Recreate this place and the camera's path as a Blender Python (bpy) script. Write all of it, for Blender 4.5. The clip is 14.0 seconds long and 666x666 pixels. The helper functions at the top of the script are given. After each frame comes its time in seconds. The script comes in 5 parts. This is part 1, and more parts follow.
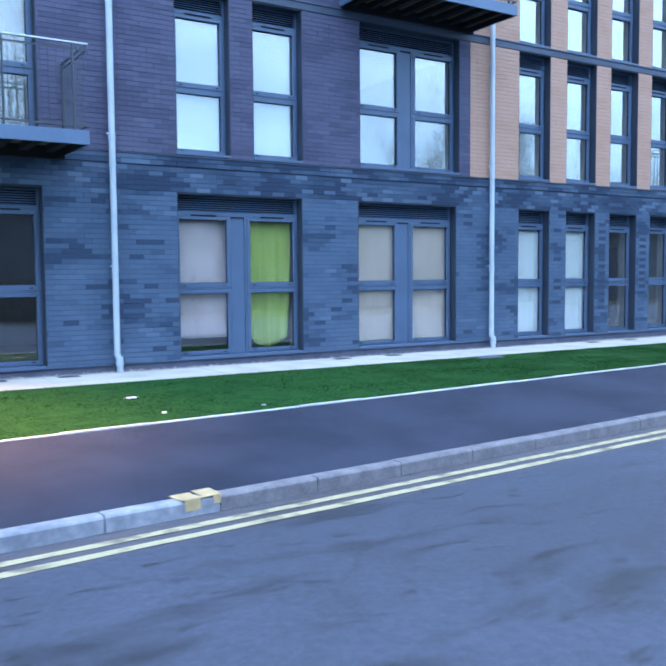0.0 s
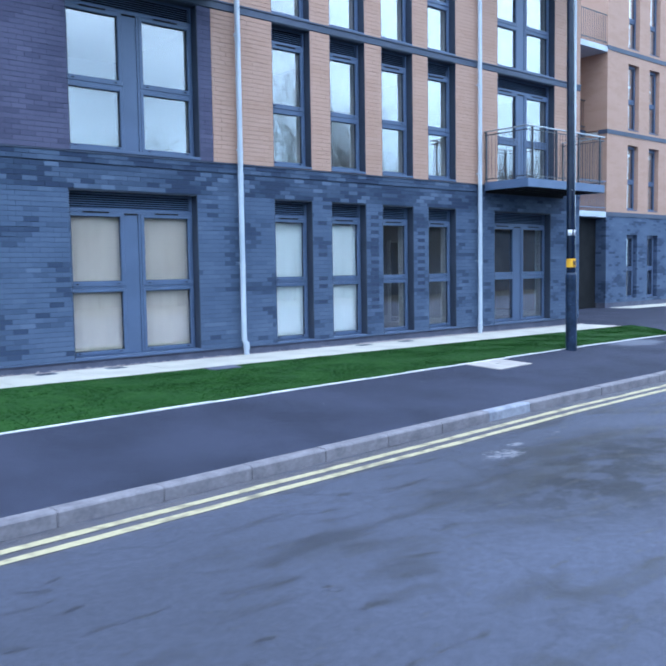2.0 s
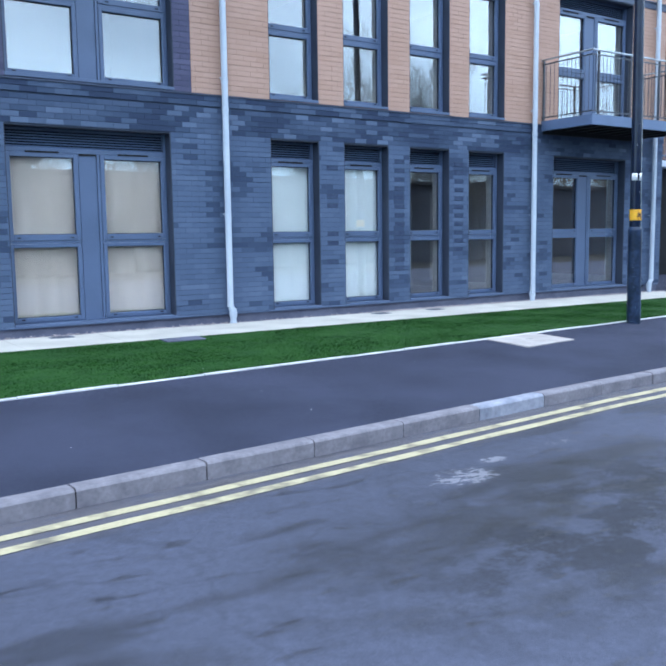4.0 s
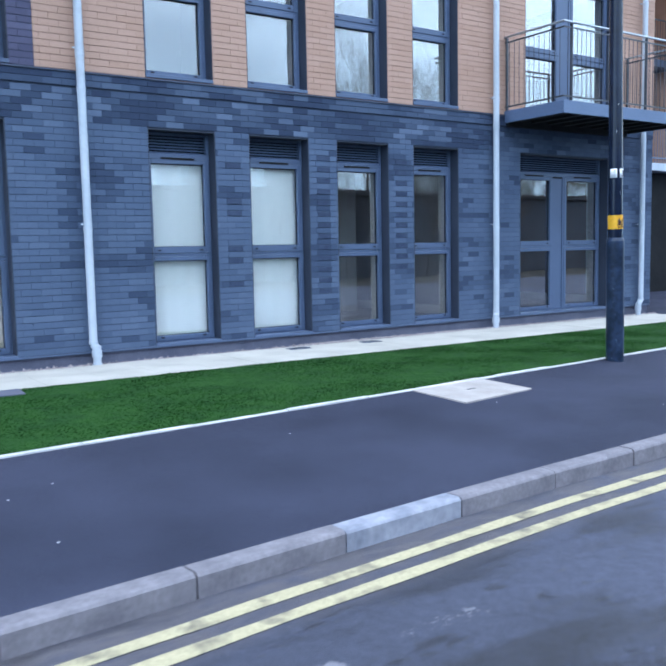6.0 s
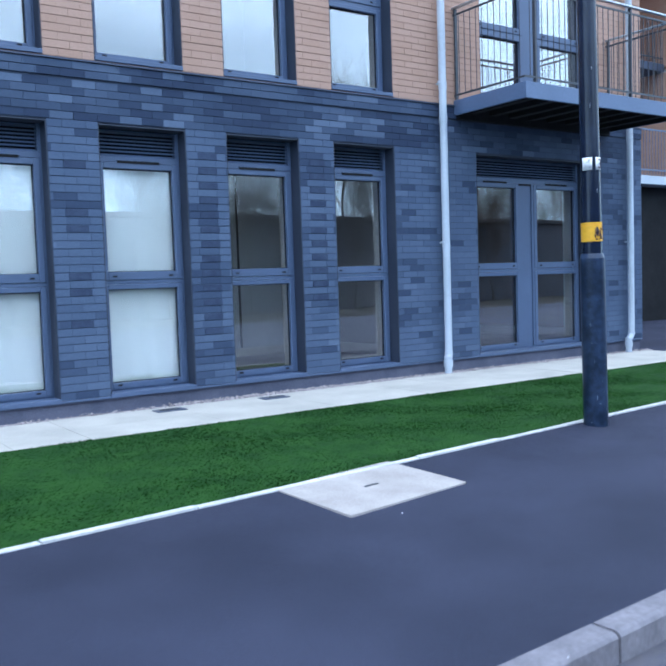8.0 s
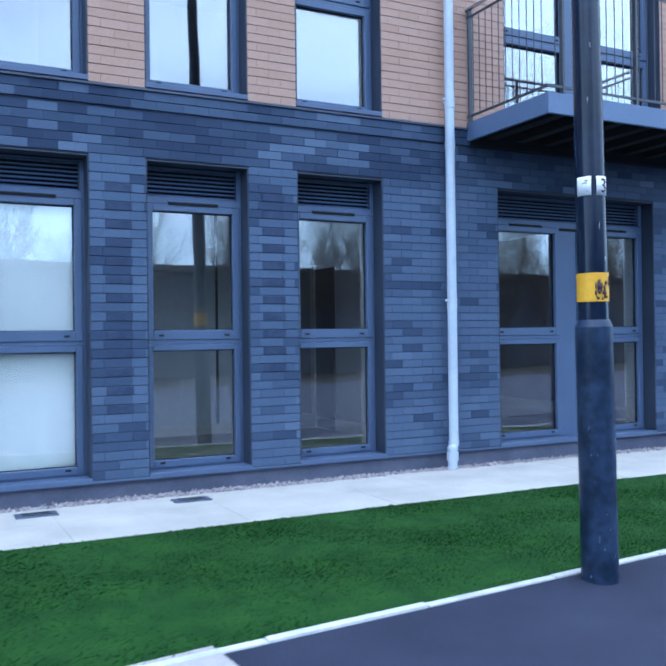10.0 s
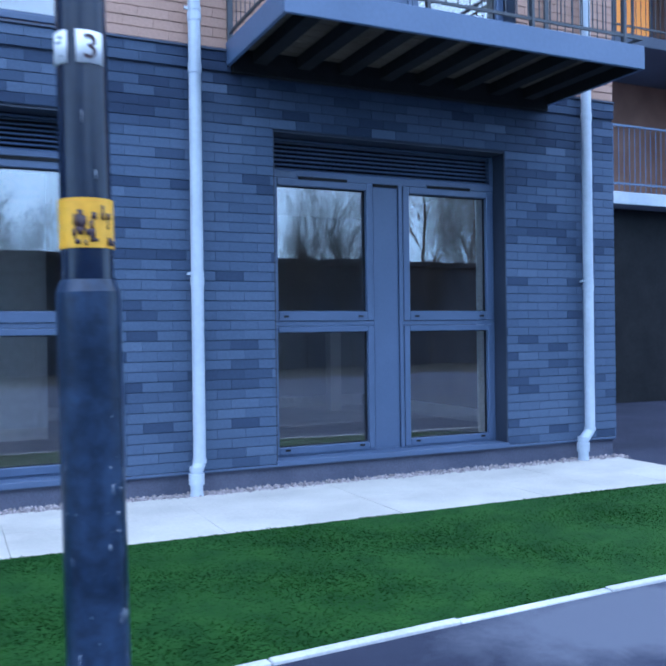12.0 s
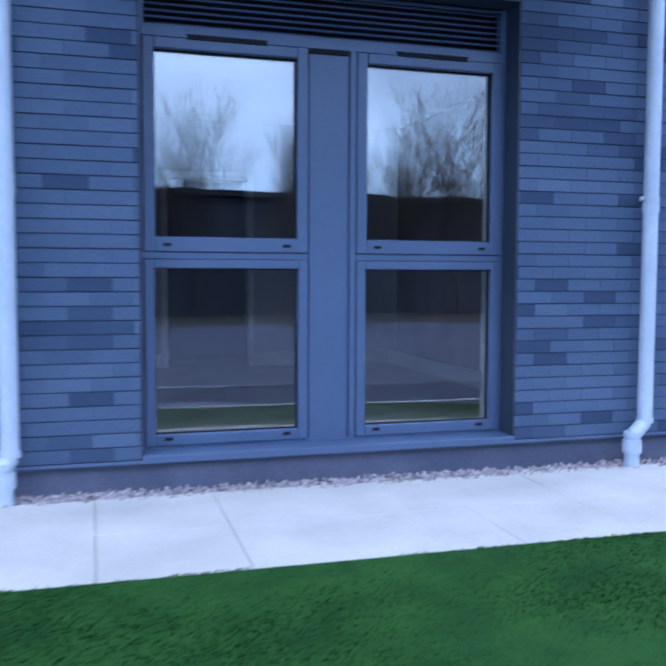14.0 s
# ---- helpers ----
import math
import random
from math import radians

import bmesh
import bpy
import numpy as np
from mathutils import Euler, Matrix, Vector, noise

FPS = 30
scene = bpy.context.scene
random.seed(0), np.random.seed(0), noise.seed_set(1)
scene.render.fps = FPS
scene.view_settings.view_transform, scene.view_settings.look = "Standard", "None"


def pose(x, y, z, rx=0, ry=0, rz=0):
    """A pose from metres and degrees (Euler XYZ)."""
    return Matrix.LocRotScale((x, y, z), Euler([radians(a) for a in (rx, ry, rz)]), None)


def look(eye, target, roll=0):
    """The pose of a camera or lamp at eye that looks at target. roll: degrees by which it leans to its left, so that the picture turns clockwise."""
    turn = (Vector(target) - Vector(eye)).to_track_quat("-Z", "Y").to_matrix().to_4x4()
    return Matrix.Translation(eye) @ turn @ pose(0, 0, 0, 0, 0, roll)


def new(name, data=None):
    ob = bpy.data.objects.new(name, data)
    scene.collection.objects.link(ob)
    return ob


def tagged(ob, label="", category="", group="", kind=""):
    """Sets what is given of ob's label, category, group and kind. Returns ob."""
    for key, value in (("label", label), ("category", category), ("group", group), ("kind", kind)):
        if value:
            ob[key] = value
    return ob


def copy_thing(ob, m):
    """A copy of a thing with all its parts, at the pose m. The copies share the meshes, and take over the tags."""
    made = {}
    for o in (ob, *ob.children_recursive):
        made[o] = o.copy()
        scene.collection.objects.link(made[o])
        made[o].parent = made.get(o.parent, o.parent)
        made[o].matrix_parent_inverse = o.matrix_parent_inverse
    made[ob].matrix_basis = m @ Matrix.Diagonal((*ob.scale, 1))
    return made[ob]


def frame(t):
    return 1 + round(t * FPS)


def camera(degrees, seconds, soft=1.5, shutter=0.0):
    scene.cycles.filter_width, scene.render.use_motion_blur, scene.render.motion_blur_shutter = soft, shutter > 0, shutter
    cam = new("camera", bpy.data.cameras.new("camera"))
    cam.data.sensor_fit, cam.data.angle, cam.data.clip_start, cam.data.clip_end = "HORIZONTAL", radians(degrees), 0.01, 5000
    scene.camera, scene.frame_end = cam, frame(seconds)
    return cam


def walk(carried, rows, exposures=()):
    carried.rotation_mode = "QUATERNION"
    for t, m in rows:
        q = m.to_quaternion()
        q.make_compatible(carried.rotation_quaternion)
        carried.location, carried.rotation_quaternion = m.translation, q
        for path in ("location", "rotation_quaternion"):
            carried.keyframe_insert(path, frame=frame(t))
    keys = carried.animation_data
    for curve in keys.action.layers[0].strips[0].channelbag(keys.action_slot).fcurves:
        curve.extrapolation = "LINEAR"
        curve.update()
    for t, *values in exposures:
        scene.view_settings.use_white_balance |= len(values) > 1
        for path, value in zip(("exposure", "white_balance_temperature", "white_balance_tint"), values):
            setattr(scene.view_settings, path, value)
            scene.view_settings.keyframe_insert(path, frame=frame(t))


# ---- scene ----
cam = camera(43.2, 14.0, soft=2.2, shutter=0.4)
PATH = [
    (0, (0.731, 0.005, 1.530), (1.792, 1.695, 1.395), -0.46),
    (0.5, (1.465, 0.086, 1.527), (2.546, 1.762, 1.377), -0.76),
    (1, (2.241, 0.099, 1.538), (3.429, 1.700, 1.379), -0.95),
    (1.5, (2.932, 0.119, 1.567), (4.136, 1.706, 1.388), -0.89),
    (2, (3.698, 0.218, 1.583), (5.006, 1.723, 1.430), -0.86),
    (2.5, (4.440, 0.213, 1.586), (5.718, 1.744, 1.425), -0.89),
    (4.8, (7.475, 1.916, 1.300), (8.553, 3.582, 1.050), -0.74),
    (5, (7.745, 2.063, 1.316), (8.861, 3.706, 1.080), -1.12),
    (5.5, (8.412, 2.447, 1.352), (9.534, 4.092, 1.166), -1.35),
    (6, (9.046, 2.860, 1.377), (10.169, 4.503, 1.177), -1.12),
    (6.5, (9.659, 3.282, 1.384), (10.772, 4.931, 1.182), -1.03),
    (7, (10.304, 3.761, 1.366), (11.446, 5.389, 1.154), -1.24),
    (7.5, (10.923, 4.177, 1.336), (12.075, 5.806, 1.201), -1.91),
    (8, (11.548, 4.600, 1.301), (12.686, 6.239, 1.172), -1.89),
    (10.5, (14.725, 5.872, 1.365), (15.566, 7.686, 1.399), -0.65),
    (11, (15.548, 6.102, 1.321), (16.350, 7.933, 1.357), -0.76),
    (11.5, (16.280, 6.212, 1.284), (17.170, 8.002, 1.311), -0.99),
    (12, (16.993, 6.355, 1.258), (17.839, 8.167, 1.257), -0.73),
    (12.5, (17.668, 6.614, 1.238), (18.298, 8.510, 1.163), -1.29),
    (13, (18.129, 7.030, 1.191), (18.528, 8.985, 1.057), -0.94),
    (13.5, (18.624, 7.494, 1.182), (19.060, 9.440, 1.037), -0.65),
    (14, (19.117, 7.943, 1.223), (19.669, 9.861, 1.088), 0.24),
]
EXPOSURE = [(0, 0.44, 4880, 4), (2, 0.44, 5240, 6), (5, 0.45, 5560, 7), (7.5, 0.37, 5430, 7), (10.5, 0.34, 4930, 8), (12.5, 0.28, 4780, 12), (14, 0.25, 4880, 17)]
walk(cam, [(t, look(eye, target, roll)) for t, eye, target, roll in PATH], EXPOSURE)

# ---- light: a cloudy late-afternoon sky and a weak, wide sun ----
SUN_UP, SUN_ROUND = 60.0, 225.0
world = bpy.data.worlds.new("sky")
scene.world = world
world.use_nodes = True
wn, wl = world.node_tree.nodes, world.node_tree.links
sky = wn.new("ShaderNodeTexSky")
sky.sky_type, sky.sun_disc = "NISHITA", False
sky.sun_elevation, sky.sun_rotation = radians(SUN_UP), radians(SUN_ROUND)
cloud = wn.new("ShaderNodeTexNoise")
cloud.inputs["Scale"].default_value, cloud.inputs["Detail"].default_value = 2.6, 5
ramp = wn.new("ShaderNodeMapRange")
ramp.inputs["From Min"].default_value, ramp.inputs["From Max"].default_value = 0.40, 0.62
ramp.inputs["To Min"].default_value, ramp.inputs["To Max"].default_value = 0.55, 1.0
mixer = wn.new("ShaderNodeMix")
mixer.data_type = "RGBA"
coords = wn.new("ShaderNodeTexCoord")
stretch = wn.new("ShaderNodeMapping")
stretch.inputs["Scale"].default_value = (1, 1, 2.2)
wl.new(coords.outputs["Generated"], stretch.inputs["Vector"])
wl.new(stretch.outputs["Vector"], cloud.inputs["Vector"])
wl.new(cloud.outputs["Fac"], ramp.inputs["Value"])
wl.new(ramp.outputs["Result"], mixer.inputs["Factor"])
wl.new(sky.outputs["Color"], mixer.inputs["A"])
height, dome, shade = wn.new("ShaderNodeSeparateXYZ"), wn.new("ShaderNodeMapRange"), wn.new("ShaderNodeMix")
wl.new(coords.outputs["Generated"], height.inputs["Vector"])
wl.new(height.outputs["Z"], dome.inputs["Value"])
dome.inputs["From Max"].default_value = 0.75
shade.data_type = "RGBA"
shade.inputs["A"].default_value, shade.inputs["B"].default_value = (12.8, 16.8, 19.8, 1), (27.5, 28.8, 30.8, 1)
wl.new(dome.outputs["Result"], shade.inputs["Factor"])
wl.new(shade.outputs["Result"], mixer.inputs["B"])
wl.new(mixer.outputs["Result"], wn["Background"].inputs["Color"])
wn["Background"].inputs["Strength"].default_value = 0.1
sun = new("sun", bpy.data.lights.new("sun", "SUN"))
sun.data.energy, sun.data.angle, sun.data.color = 0.5, radians(50), (1.0, 0.97, 0.93)
sun.matrix_world = look((-2, -4, 24), (8, 6, 0))


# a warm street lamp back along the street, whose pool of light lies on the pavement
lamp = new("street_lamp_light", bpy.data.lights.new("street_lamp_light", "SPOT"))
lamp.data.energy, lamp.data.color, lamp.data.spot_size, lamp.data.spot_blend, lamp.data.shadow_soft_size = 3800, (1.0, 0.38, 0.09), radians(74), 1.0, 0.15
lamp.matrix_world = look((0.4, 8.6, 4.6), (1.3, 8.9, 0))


# ---- materials ----
def shader(name):
    m = bpy.data.materials.new(name)
    m.use_nodes = True
    return m, m.node_tree.nodes, m.node_tree.links, m.node_tree.nodes["Principled BSDF"]


def surface(name, low, high, rough=0.8, grain=40.0, patch=1.5, bump=0.3, depth=0.004, metal=0.0, spread=0.12, contrast=(0.35, 0.65), stretch=(1, 1, 1)):
    """Two tones mixed by coarse stains, broken by fine grain, with a relief."""
    m, n, l, p = shader(name)
    geo = n.new("ShaderNodeNewGeometry")
    mp = n.new("ShaderNodeMapping")
    mp.inputs["Scale"].default_value = stretch
    l.new(geo.outputs["Position"], mp.inputs["Vector"])
    a, b = n.new("ShaderNodeTexNoise"), n.new("ShaderNodeTexNoise")
    a.inputs["Scale"].default_value, a.inputs["Detail"].default_value = patch, 4
    b.inputs["Scale"].default_value, b.inputs["Detail"].default_value = grain, 3
    r = n.new("ShaderNodeMapRange")
    r.inputs["From Min"].default_value, r.inputs["From Max"].default_value = contrast
    mix = n.new("ShaderNodeMix")
    mix.data_type = "RGBA"
    mix.inputs["A"].default_value, mix.inputs["B"].default_value = (*low, 1), (*high, 1)
    hsv = n.new("ShaderNodeHueSaturation")
    v = n.new("ShaderNodeMapRange")
    v.inputs["From Min"].default_value, v.inputs["From Max"].default_value = 0.3, 0.7
    v.inputs["To Min"].default_value, v.inputs["To Max"].default_value = 1 - spread, 1 + spread
    bm = n.new("ShaderNodeBump")
    bm.inputs["Strength"].default_value, bm.inputs["Distance"].default_value = bump, depth
    for t in (a, b):
        l.new(mp.outputs["Vector"], t.inputs["Vector"])
    l.new(a.outputs["Fac"], r.inputs["Value"])
    l.new(r.outputs["Result"], mix.inputs["Factor"])
    l.new(mix.outputs["Result"], hsv.inputs["Color"])
    l.new(b.outputs["Fac"], v.inputs["Value"])
    l.new(v.outputs["Result"], hsv.inputs["Value"])
    l.new(hsv.outputs["Color"], p.inputs["Base Color"])
    l.new(b.outputs["Fac"], bm.inputs["Height"])
    l.new(bm.outputs["Normal"], p.inputs["Normal"])
    p.inputs["Roughness"].default_value, p.inputs["Metallic"].default_value = rough, metal
    if rough >= 0.8:
        p.inputs["Specular IOR Level"].default_value = 0.25
    return m


COURSE, BRICK = 0.075, 0.225


def brick_material(name, tones, dark_share, z0, clump=1.2, rough=0.75, pale_share=0.02):
    """Each brick has a tone of its own: dark, middle or pale, more often dark where a slow noise says so."""
    m, n, l, p = shader(name)
    geo, sep = n.new("ShaderNodeNewGeometry"), n.new("ShaderNodeSeparateXYZ")
    l.new(geo.outputs["Position"], sep.inputs["Vector"])

    def op(kind, a, b=None, c=None):
        q = n.new("ShaderNodeMath")
        q.operation = kind
        for i, v in enumerate((a, b, c)):
            if v is None:
                continue
            if isinstance(v, (int, float)):
                q.inputs[i].default_value = v
            else:
                l.new(v, q.inputs[i])
        return q.outputs[0]
    row = op("FLOOR", op("DIVIDE", op("SUBTRACT", sep.outputs["Z"], z0), COURSE))
    shift = op("MULTIPLY", op("FLOORED_MODULO", row, 2.0), 0.5)
    col = op("FLOOR", op("ADD", op("DIVIDE", op("ADD", sep.outputs["X"], op("MULTIPLY", sep.outputs["Y"], 1.0)), BRICK), shift))
    cell = n.new("ShaderNodeCombineXYZ")
    l.new(col, cell.inputs["X"])
    l.new(row, cell.inputs["Y"])
    rnd = n.new("ShaderNodeTexWhiteNoise")
    rnd.noise_dimensions = "2D"
    l.new(cell.outputs["Vector"], rnd.inputs["Vector"])
    sc = n.new("ShaderNodeMapping")
    sc.inputs["Scale"].default_value = (0.20, 0.15, 1)
    l.new(cell.outputs["Vector"], sc.inputs["Vector"])
    slow = n.new("ShaderNodeTexNoise")
    slow.inputs["Scale"].default_value, slow.inputs["Detail"].default_value, slow.inputs["Roughness"].default_value = clump, 3, 0.6
    l.new(sc.outputs["Vector"], slow.inputs["Vector"])
    odd = n.new("ShaderNodeTexWhiteNoise")
    odd.noise_dimensions = "3D"
    cell_b = n.new("ShaderNodeCombineXYZ")
    l.new(col, cell_b.inputs["X"])
    l.new(row, cell_b.inputs["Y"])
    cell_b.inputs["Z"].default_value = 7.0
    l.new(cell_b.outputs["Vector"], odd.inputs["Vector"])
    stray = op("SUBTRACT", op("MULTIPLY", op("GREATER_THAN", odd.outputs["Value"], 1.0 - pale_share), 0.5), op("MULTIPLY", op("LESS_THAN", odd.outputs["Value"], 0.05), 0.4))
    pick = op("ADD", stray, op("ADD", op("MULTIPLY", rnd.outputs["Value"], 0.10), op("ADD", op("MULTIPLY", op("SUBTRACT", slow.outputs["Fac"], 0.5), 2.4), 0.21)))
    cr = n.new("ShaderNodeValToRGB")
    e = cr.color_ramp.elements
    e[0].position, e[0].color = dark_share - 0.08, (*tones[0], 1)
    e[1].position, e[1].color = 0.85, (*tones[2], 1)
    mid = e.new(dark_share + 0.08)
    mid.color = (*tones[1], 1)
    l.new(pick, cr.inputs["Fac"])
    fine = n.new("ShaderNodeTexNoise")
    fine.inputs["Scale"].default_value, fine.inputs["Detail"].default_value = 60, 4
    l.new(geo.outputs["Position"], fine.inputs["Vector"])
    hsv = n.new("ShaderNodeHueSaturation")
    l.new(cr.outputs["Color"], hsv.inputs["Color"])
    l.new(op("ADD", op("MULTIPLY", fine.outputs["Fac"], 0.5), 0.75), hsv.inputs["Value"])
    l.new(hsv.outputs["Color"], p.inputs["Base Color"])
    bm = n.new("ShaderNodeBump")
    bm.inputs["Strength"].default_value, bm.inputs["Distance"].default_value = 0.4, 0.004
    l.new(fine.outputs["Fac"], bm.inputs["Height"])
    l.new(bm.outputs["Normal"], p.inputs["Normal"])
    p.inputs["Roughness"].default_value, p.inputs["Specular IOR Level"].default_value = rough, 0.25
    return m


Z_BRICK, Z_HEAD, Z_BAND, Z_FIRST = 0.235, 2.85, 3.26, 3.46
Z_TOP1, Z_SECOND, Z_TOP2, Z_THIRD, Z_ROOF = 5.99, 6.15, 8.66, 8.82, 12.0
M_SLATE = brick_material("slate_brick", [(0.036, 0.054, 0.104), (0.070, 0.100, 0.170), (0.098, 0.133, 0.214)], 0.08, Z_BRICK)
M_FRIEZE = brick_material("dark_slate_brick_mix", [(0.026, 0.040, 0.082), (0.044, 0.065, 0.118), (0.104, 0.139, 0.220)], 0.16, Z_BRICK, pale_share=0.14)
M_SLATE_BAND = brick_material("slate_band_brick", [(0.026, 0.040, 0.082), (0.052, 0.075, 0.132), (0.102, 0.136, 0.214)], 0.20, Z_BAND - 0.008)
M_PURPLE = brick_material("purple_brick", [(0.068, 0.068, 0.122), (0.085, 0.085, 0.146), (0.100, 0.100, 0.166)], 0.17, Z_FIRST - 0.03)
M_ORANGE = brick_material("orange_brick", [(0.415, 0.268, 0.205), (0.435, 0.285, 0.222), (0.452, 0.300, 0.237)], 0.12, Z_FIRST - 0.03)
M_MORTAR = surface("dark_mortar", (0.044, 0.058, 0.094), (0.060, 0.076, 0.118), 0.95, 120, 2)
M_TAN = surface("brown_mortar", (0.20, 0.122, 0.094), (0.25, 0.155, 0.12), 0.95, 120, 2)
M_BAND = surface("dark_flashing", (0.042, 0.056, 0.098), (0.058, 0.074, 0.124), 0.55, 30, 1, 0.1)
M_PLINTH = surface("grey_render", (0.082, 0.090, 0.135), (0.115, 0.122, 0.172), 0.9, 90, 3, 0.4)
M_REVEAL = surface("dark_reveal_board", (0.020, 0.028, 0.052), (0.026, 0.036, 0.064), 0.6, 40, 2, 0.05, spread=0.05)
M_FRAME = surface("grey_blue_frame", (0.073, 0.105, 0.188), (0.082, 0.116, 0.206), 0.42, 60, 2, 0.05, spread=0.04)
# near-black for small dark parts, and for shade put into colour
M_DARK = surface("dark_parts_and_shade", (0.010, 0.011, 0.014), (0.016, 0.017, 0.02), 0.9, 20, 2)
M_PIPE = surface("pale_grey_plastic", (0.42, 0.475, 0.56), (0.49, 0.545, 0.63), 0.38, 30, 2.5, 0.05, spread=0.05)
M_SLAB = surface("pale_slab", (0.42, 0.405, 0.375), (0.52, 0.50, 0.46), 0.85, 70, 1.8, 0.3, spread=0.06)
M_EDGE = surface("pale_edging", (0.44, 0.45, 0.47), (0.62, 0.62, 0.63), 0.9, 60, 3, 0.4)
M_COVER = surface("cover_concrete", (0.34, 0.315, 0.305), (0.42, 0.39, 0.38), 0.9, 80, 4, 0.3, spread=0.1)
M_PATH = surface("new_asphalt", (0.023, 0.027, 0.050), (0.038, 0.043, 0.076), 0.85, 230, 0.9, 0.7, 0.006, spread=0.3)
M_KERB = surface("kerb_concrete", (0.135, 0.130, 0.155), (0.228, 0.219, 0.248), 0.9, 34, 6.0, 0.4, 0.006, spread=0.12, contrast=(0.25, 0.72))
M_KERB_NEW = surface("new_kerb_concrete", (0.20, 0.215, 0.27), (0.32, 0.335, 0.40), 0.9, 22, 5.0, 0.2, spread=0.12)
M_YELLOW = surface("worn_yellow_paint", (0.17, 0.155, 0.115), (0.42, 0.375, 0.24), 0.75, 45, 6, 0.3, spread=0.14, contrast=(0.30, 0.50))
M_SPLASH = surface("tan_tape", (0.40, 0.31, 0.17), (0.52, 0.42, 0.24), 0.7, 30, 8, 0.1, spread=0.06)
M_GRAVEL = surface("gravel", (0.20, 0.18, 0.19), (0.48, 0.43, 0.44), 0.9, 25, 22, 0.4, spread=0.3)
M_SOIL = surface("turf_base", (0.010, 0.048, 0.006), (0.020, 0.072, 0.009), 0.95, 60, 4.5)
M_GRASS = surface("grass_blade", (0.009, 0.042, 0.006), (0.023, 0.077, 0.010), 0.8, 18, 3.6, 0.0, spread=0.1, contrast=(0.32, 0.66))
M_GRASS.node_tree.nodes["Principled BSDF"].inputs["Specular IOR Level"].default_value = 0.2


def let_light_through(m, share):
    """Thin leaves pass part of the light on to their other side."""
    n, l = m.node_tree.nodes, m.node_tree.links
    p = n["Principled BSDF"]
    thin, mix = n.new("ShaderNodeBsdfTranslucent"), n.new("ShaderNodeMixShader")
    l.new(p.inputs["Base Color"].links[0].from_socket, thin.inputs["Color"])
    mix.inputs["Fac"].default_value = share
    l.new(p.outputs["BSDF"], mix.inputs[1])
    l.new(thin.outputs["BSDF"], mix.inputs[2])
    l.new(mix.outputs["Shader"], n["Material Output"].inputs["Surface"])


let_light_through(M_GRASS, 0.55)
M_STEEL = surface("painted_steel", (0.092, 0.134, 0.235), (0.105, 0.150, 0.258), 0.4, 30, 2, 0.05, spread=0.05)
M_BAR = surface("dark_bar", (0.040, 0.046, 0.062), (0.052, 0.060, 0.078), 0.4, 30, 2, 0.05)
M_RAIL = surface("galvanised_rail", (0.42, 0.45, 0.50), (0.52, 0.55, 0.60), 0.3, 30, 3, 0.05, metal=0.8)
M_DECK = surface("deck_board", (0.075, 0.062, 0.050), (0.11, 0.092, 0.074), 0.8, 40, 3)
M_POST = surface("black_gloss_post", (0.008, 0.013, 0.030), (0.013, 0.020, 0.044), 0.12, 25, 3, 0.1, spread=0.1)
M_POST.node_tree.nodes["Principled BSDF"].inputs["Specular IOR Level"].default_value = 0.35
M_POST_LOW = surface("scuffed_post_base", (0.009, 0.017, 0.038), (0.028, 0.045, 0.090), 0.3, 22, 4, 0.4, spread=0.35)
M_POST_LOW.node_tree.nodes["Principled BSDF"].inputs["Specular IOR Level"].default_value = 0.3
M_STICKER = surface("yellow_band", (0.70, 0.36, 0.010), (0.78, 0.44, 0.02), 0.5, 30, 6, 0.1, spread=0.08)
M_INK = surface("dark_ink", (0.03, 0.015, 0.02), (0.05, 0.02, 0.03), 0.6, 30, 6)
M_SCUFF = surface("pale_scuff", (0.15, 0.18, 0.23), (0.42, 0.45, 0.50), 0.7, 60, 9, 0.3, spread=0.3)
M_TAG = surface("white_plate", (0.68, 0.70, 0.74), (0.76, 0.78, 0.82), 0.45, 40, 5, 0.05, spread=0.05)
M_WHITE_CLOTH = surface("white_curtain", (0.88, 0.93, 0.94), (0.92, 0.96, 0.97), 0.9, 50, 2, 0.1, spread=0.03)
M_BLIND = surface("grey_white_blind", (0.40, 0.45, 0.53), (0.45, 0.50, 0.58), 0.9, 50, 2, 0.1, spread=0.03)
M_BEIGE_CLOTH = surface("beige_curtain", (0.64, 0.57, 0.51), (0.74, 0.66, 0.60), 0.9, 50, 2, 0.1, spread=0.04)
M_PINK_CLOTH = surface("pale_pink_sheet", (0.62, 0.55, 0.57), (0.74, 0.67, 0.69), 0.9, 40, 2, 0.1, spread=0.04)
M_GREEN_CLOTH = surface("lime_green_sheet", (0.48, 0.58, 0.17), (0.57, 0.68, 0.23), 0.9, 40, 2, 0.1, spread=0.06)
M_ROOM = surface("room_paint", (0.46, 0.45, 0.45), (0.52, 0.51, 0.51), 0.9, 20, 1)
M_ROOM_FLOOR = surface("room_floor", (0.46, 0.43, 0.41), (0.56, 0.52, 0.49), 0.5, 20, 2)
M_TRIM = surface("white_gloss_trim", (0.72, 0.71, 0.68), (0.78, 0.77, 0.74), 0.4, 20, 2)
M_BARK = surface("bark", (0.045, 0.038, 0.032), (0.085, 0.075, 0.062), 0.95, 14, 3)
M_SHED = surface("dark_brickwork", (0.044, 0.050, 0.066), (0.066, 0.073, 0.090), 0.9, 30, 1)
M_SHED_ROOF = surface("dark_roofing", (0.035, 0.036, 0.042), (0.05, 0.052, 0.06), 0.85, 30, 1)
M_EARTH = surface("dark_earth", (0.030, 0.030, 0.028), (0.055, 0.052, 0.046), 0.95, 30, 0.8)
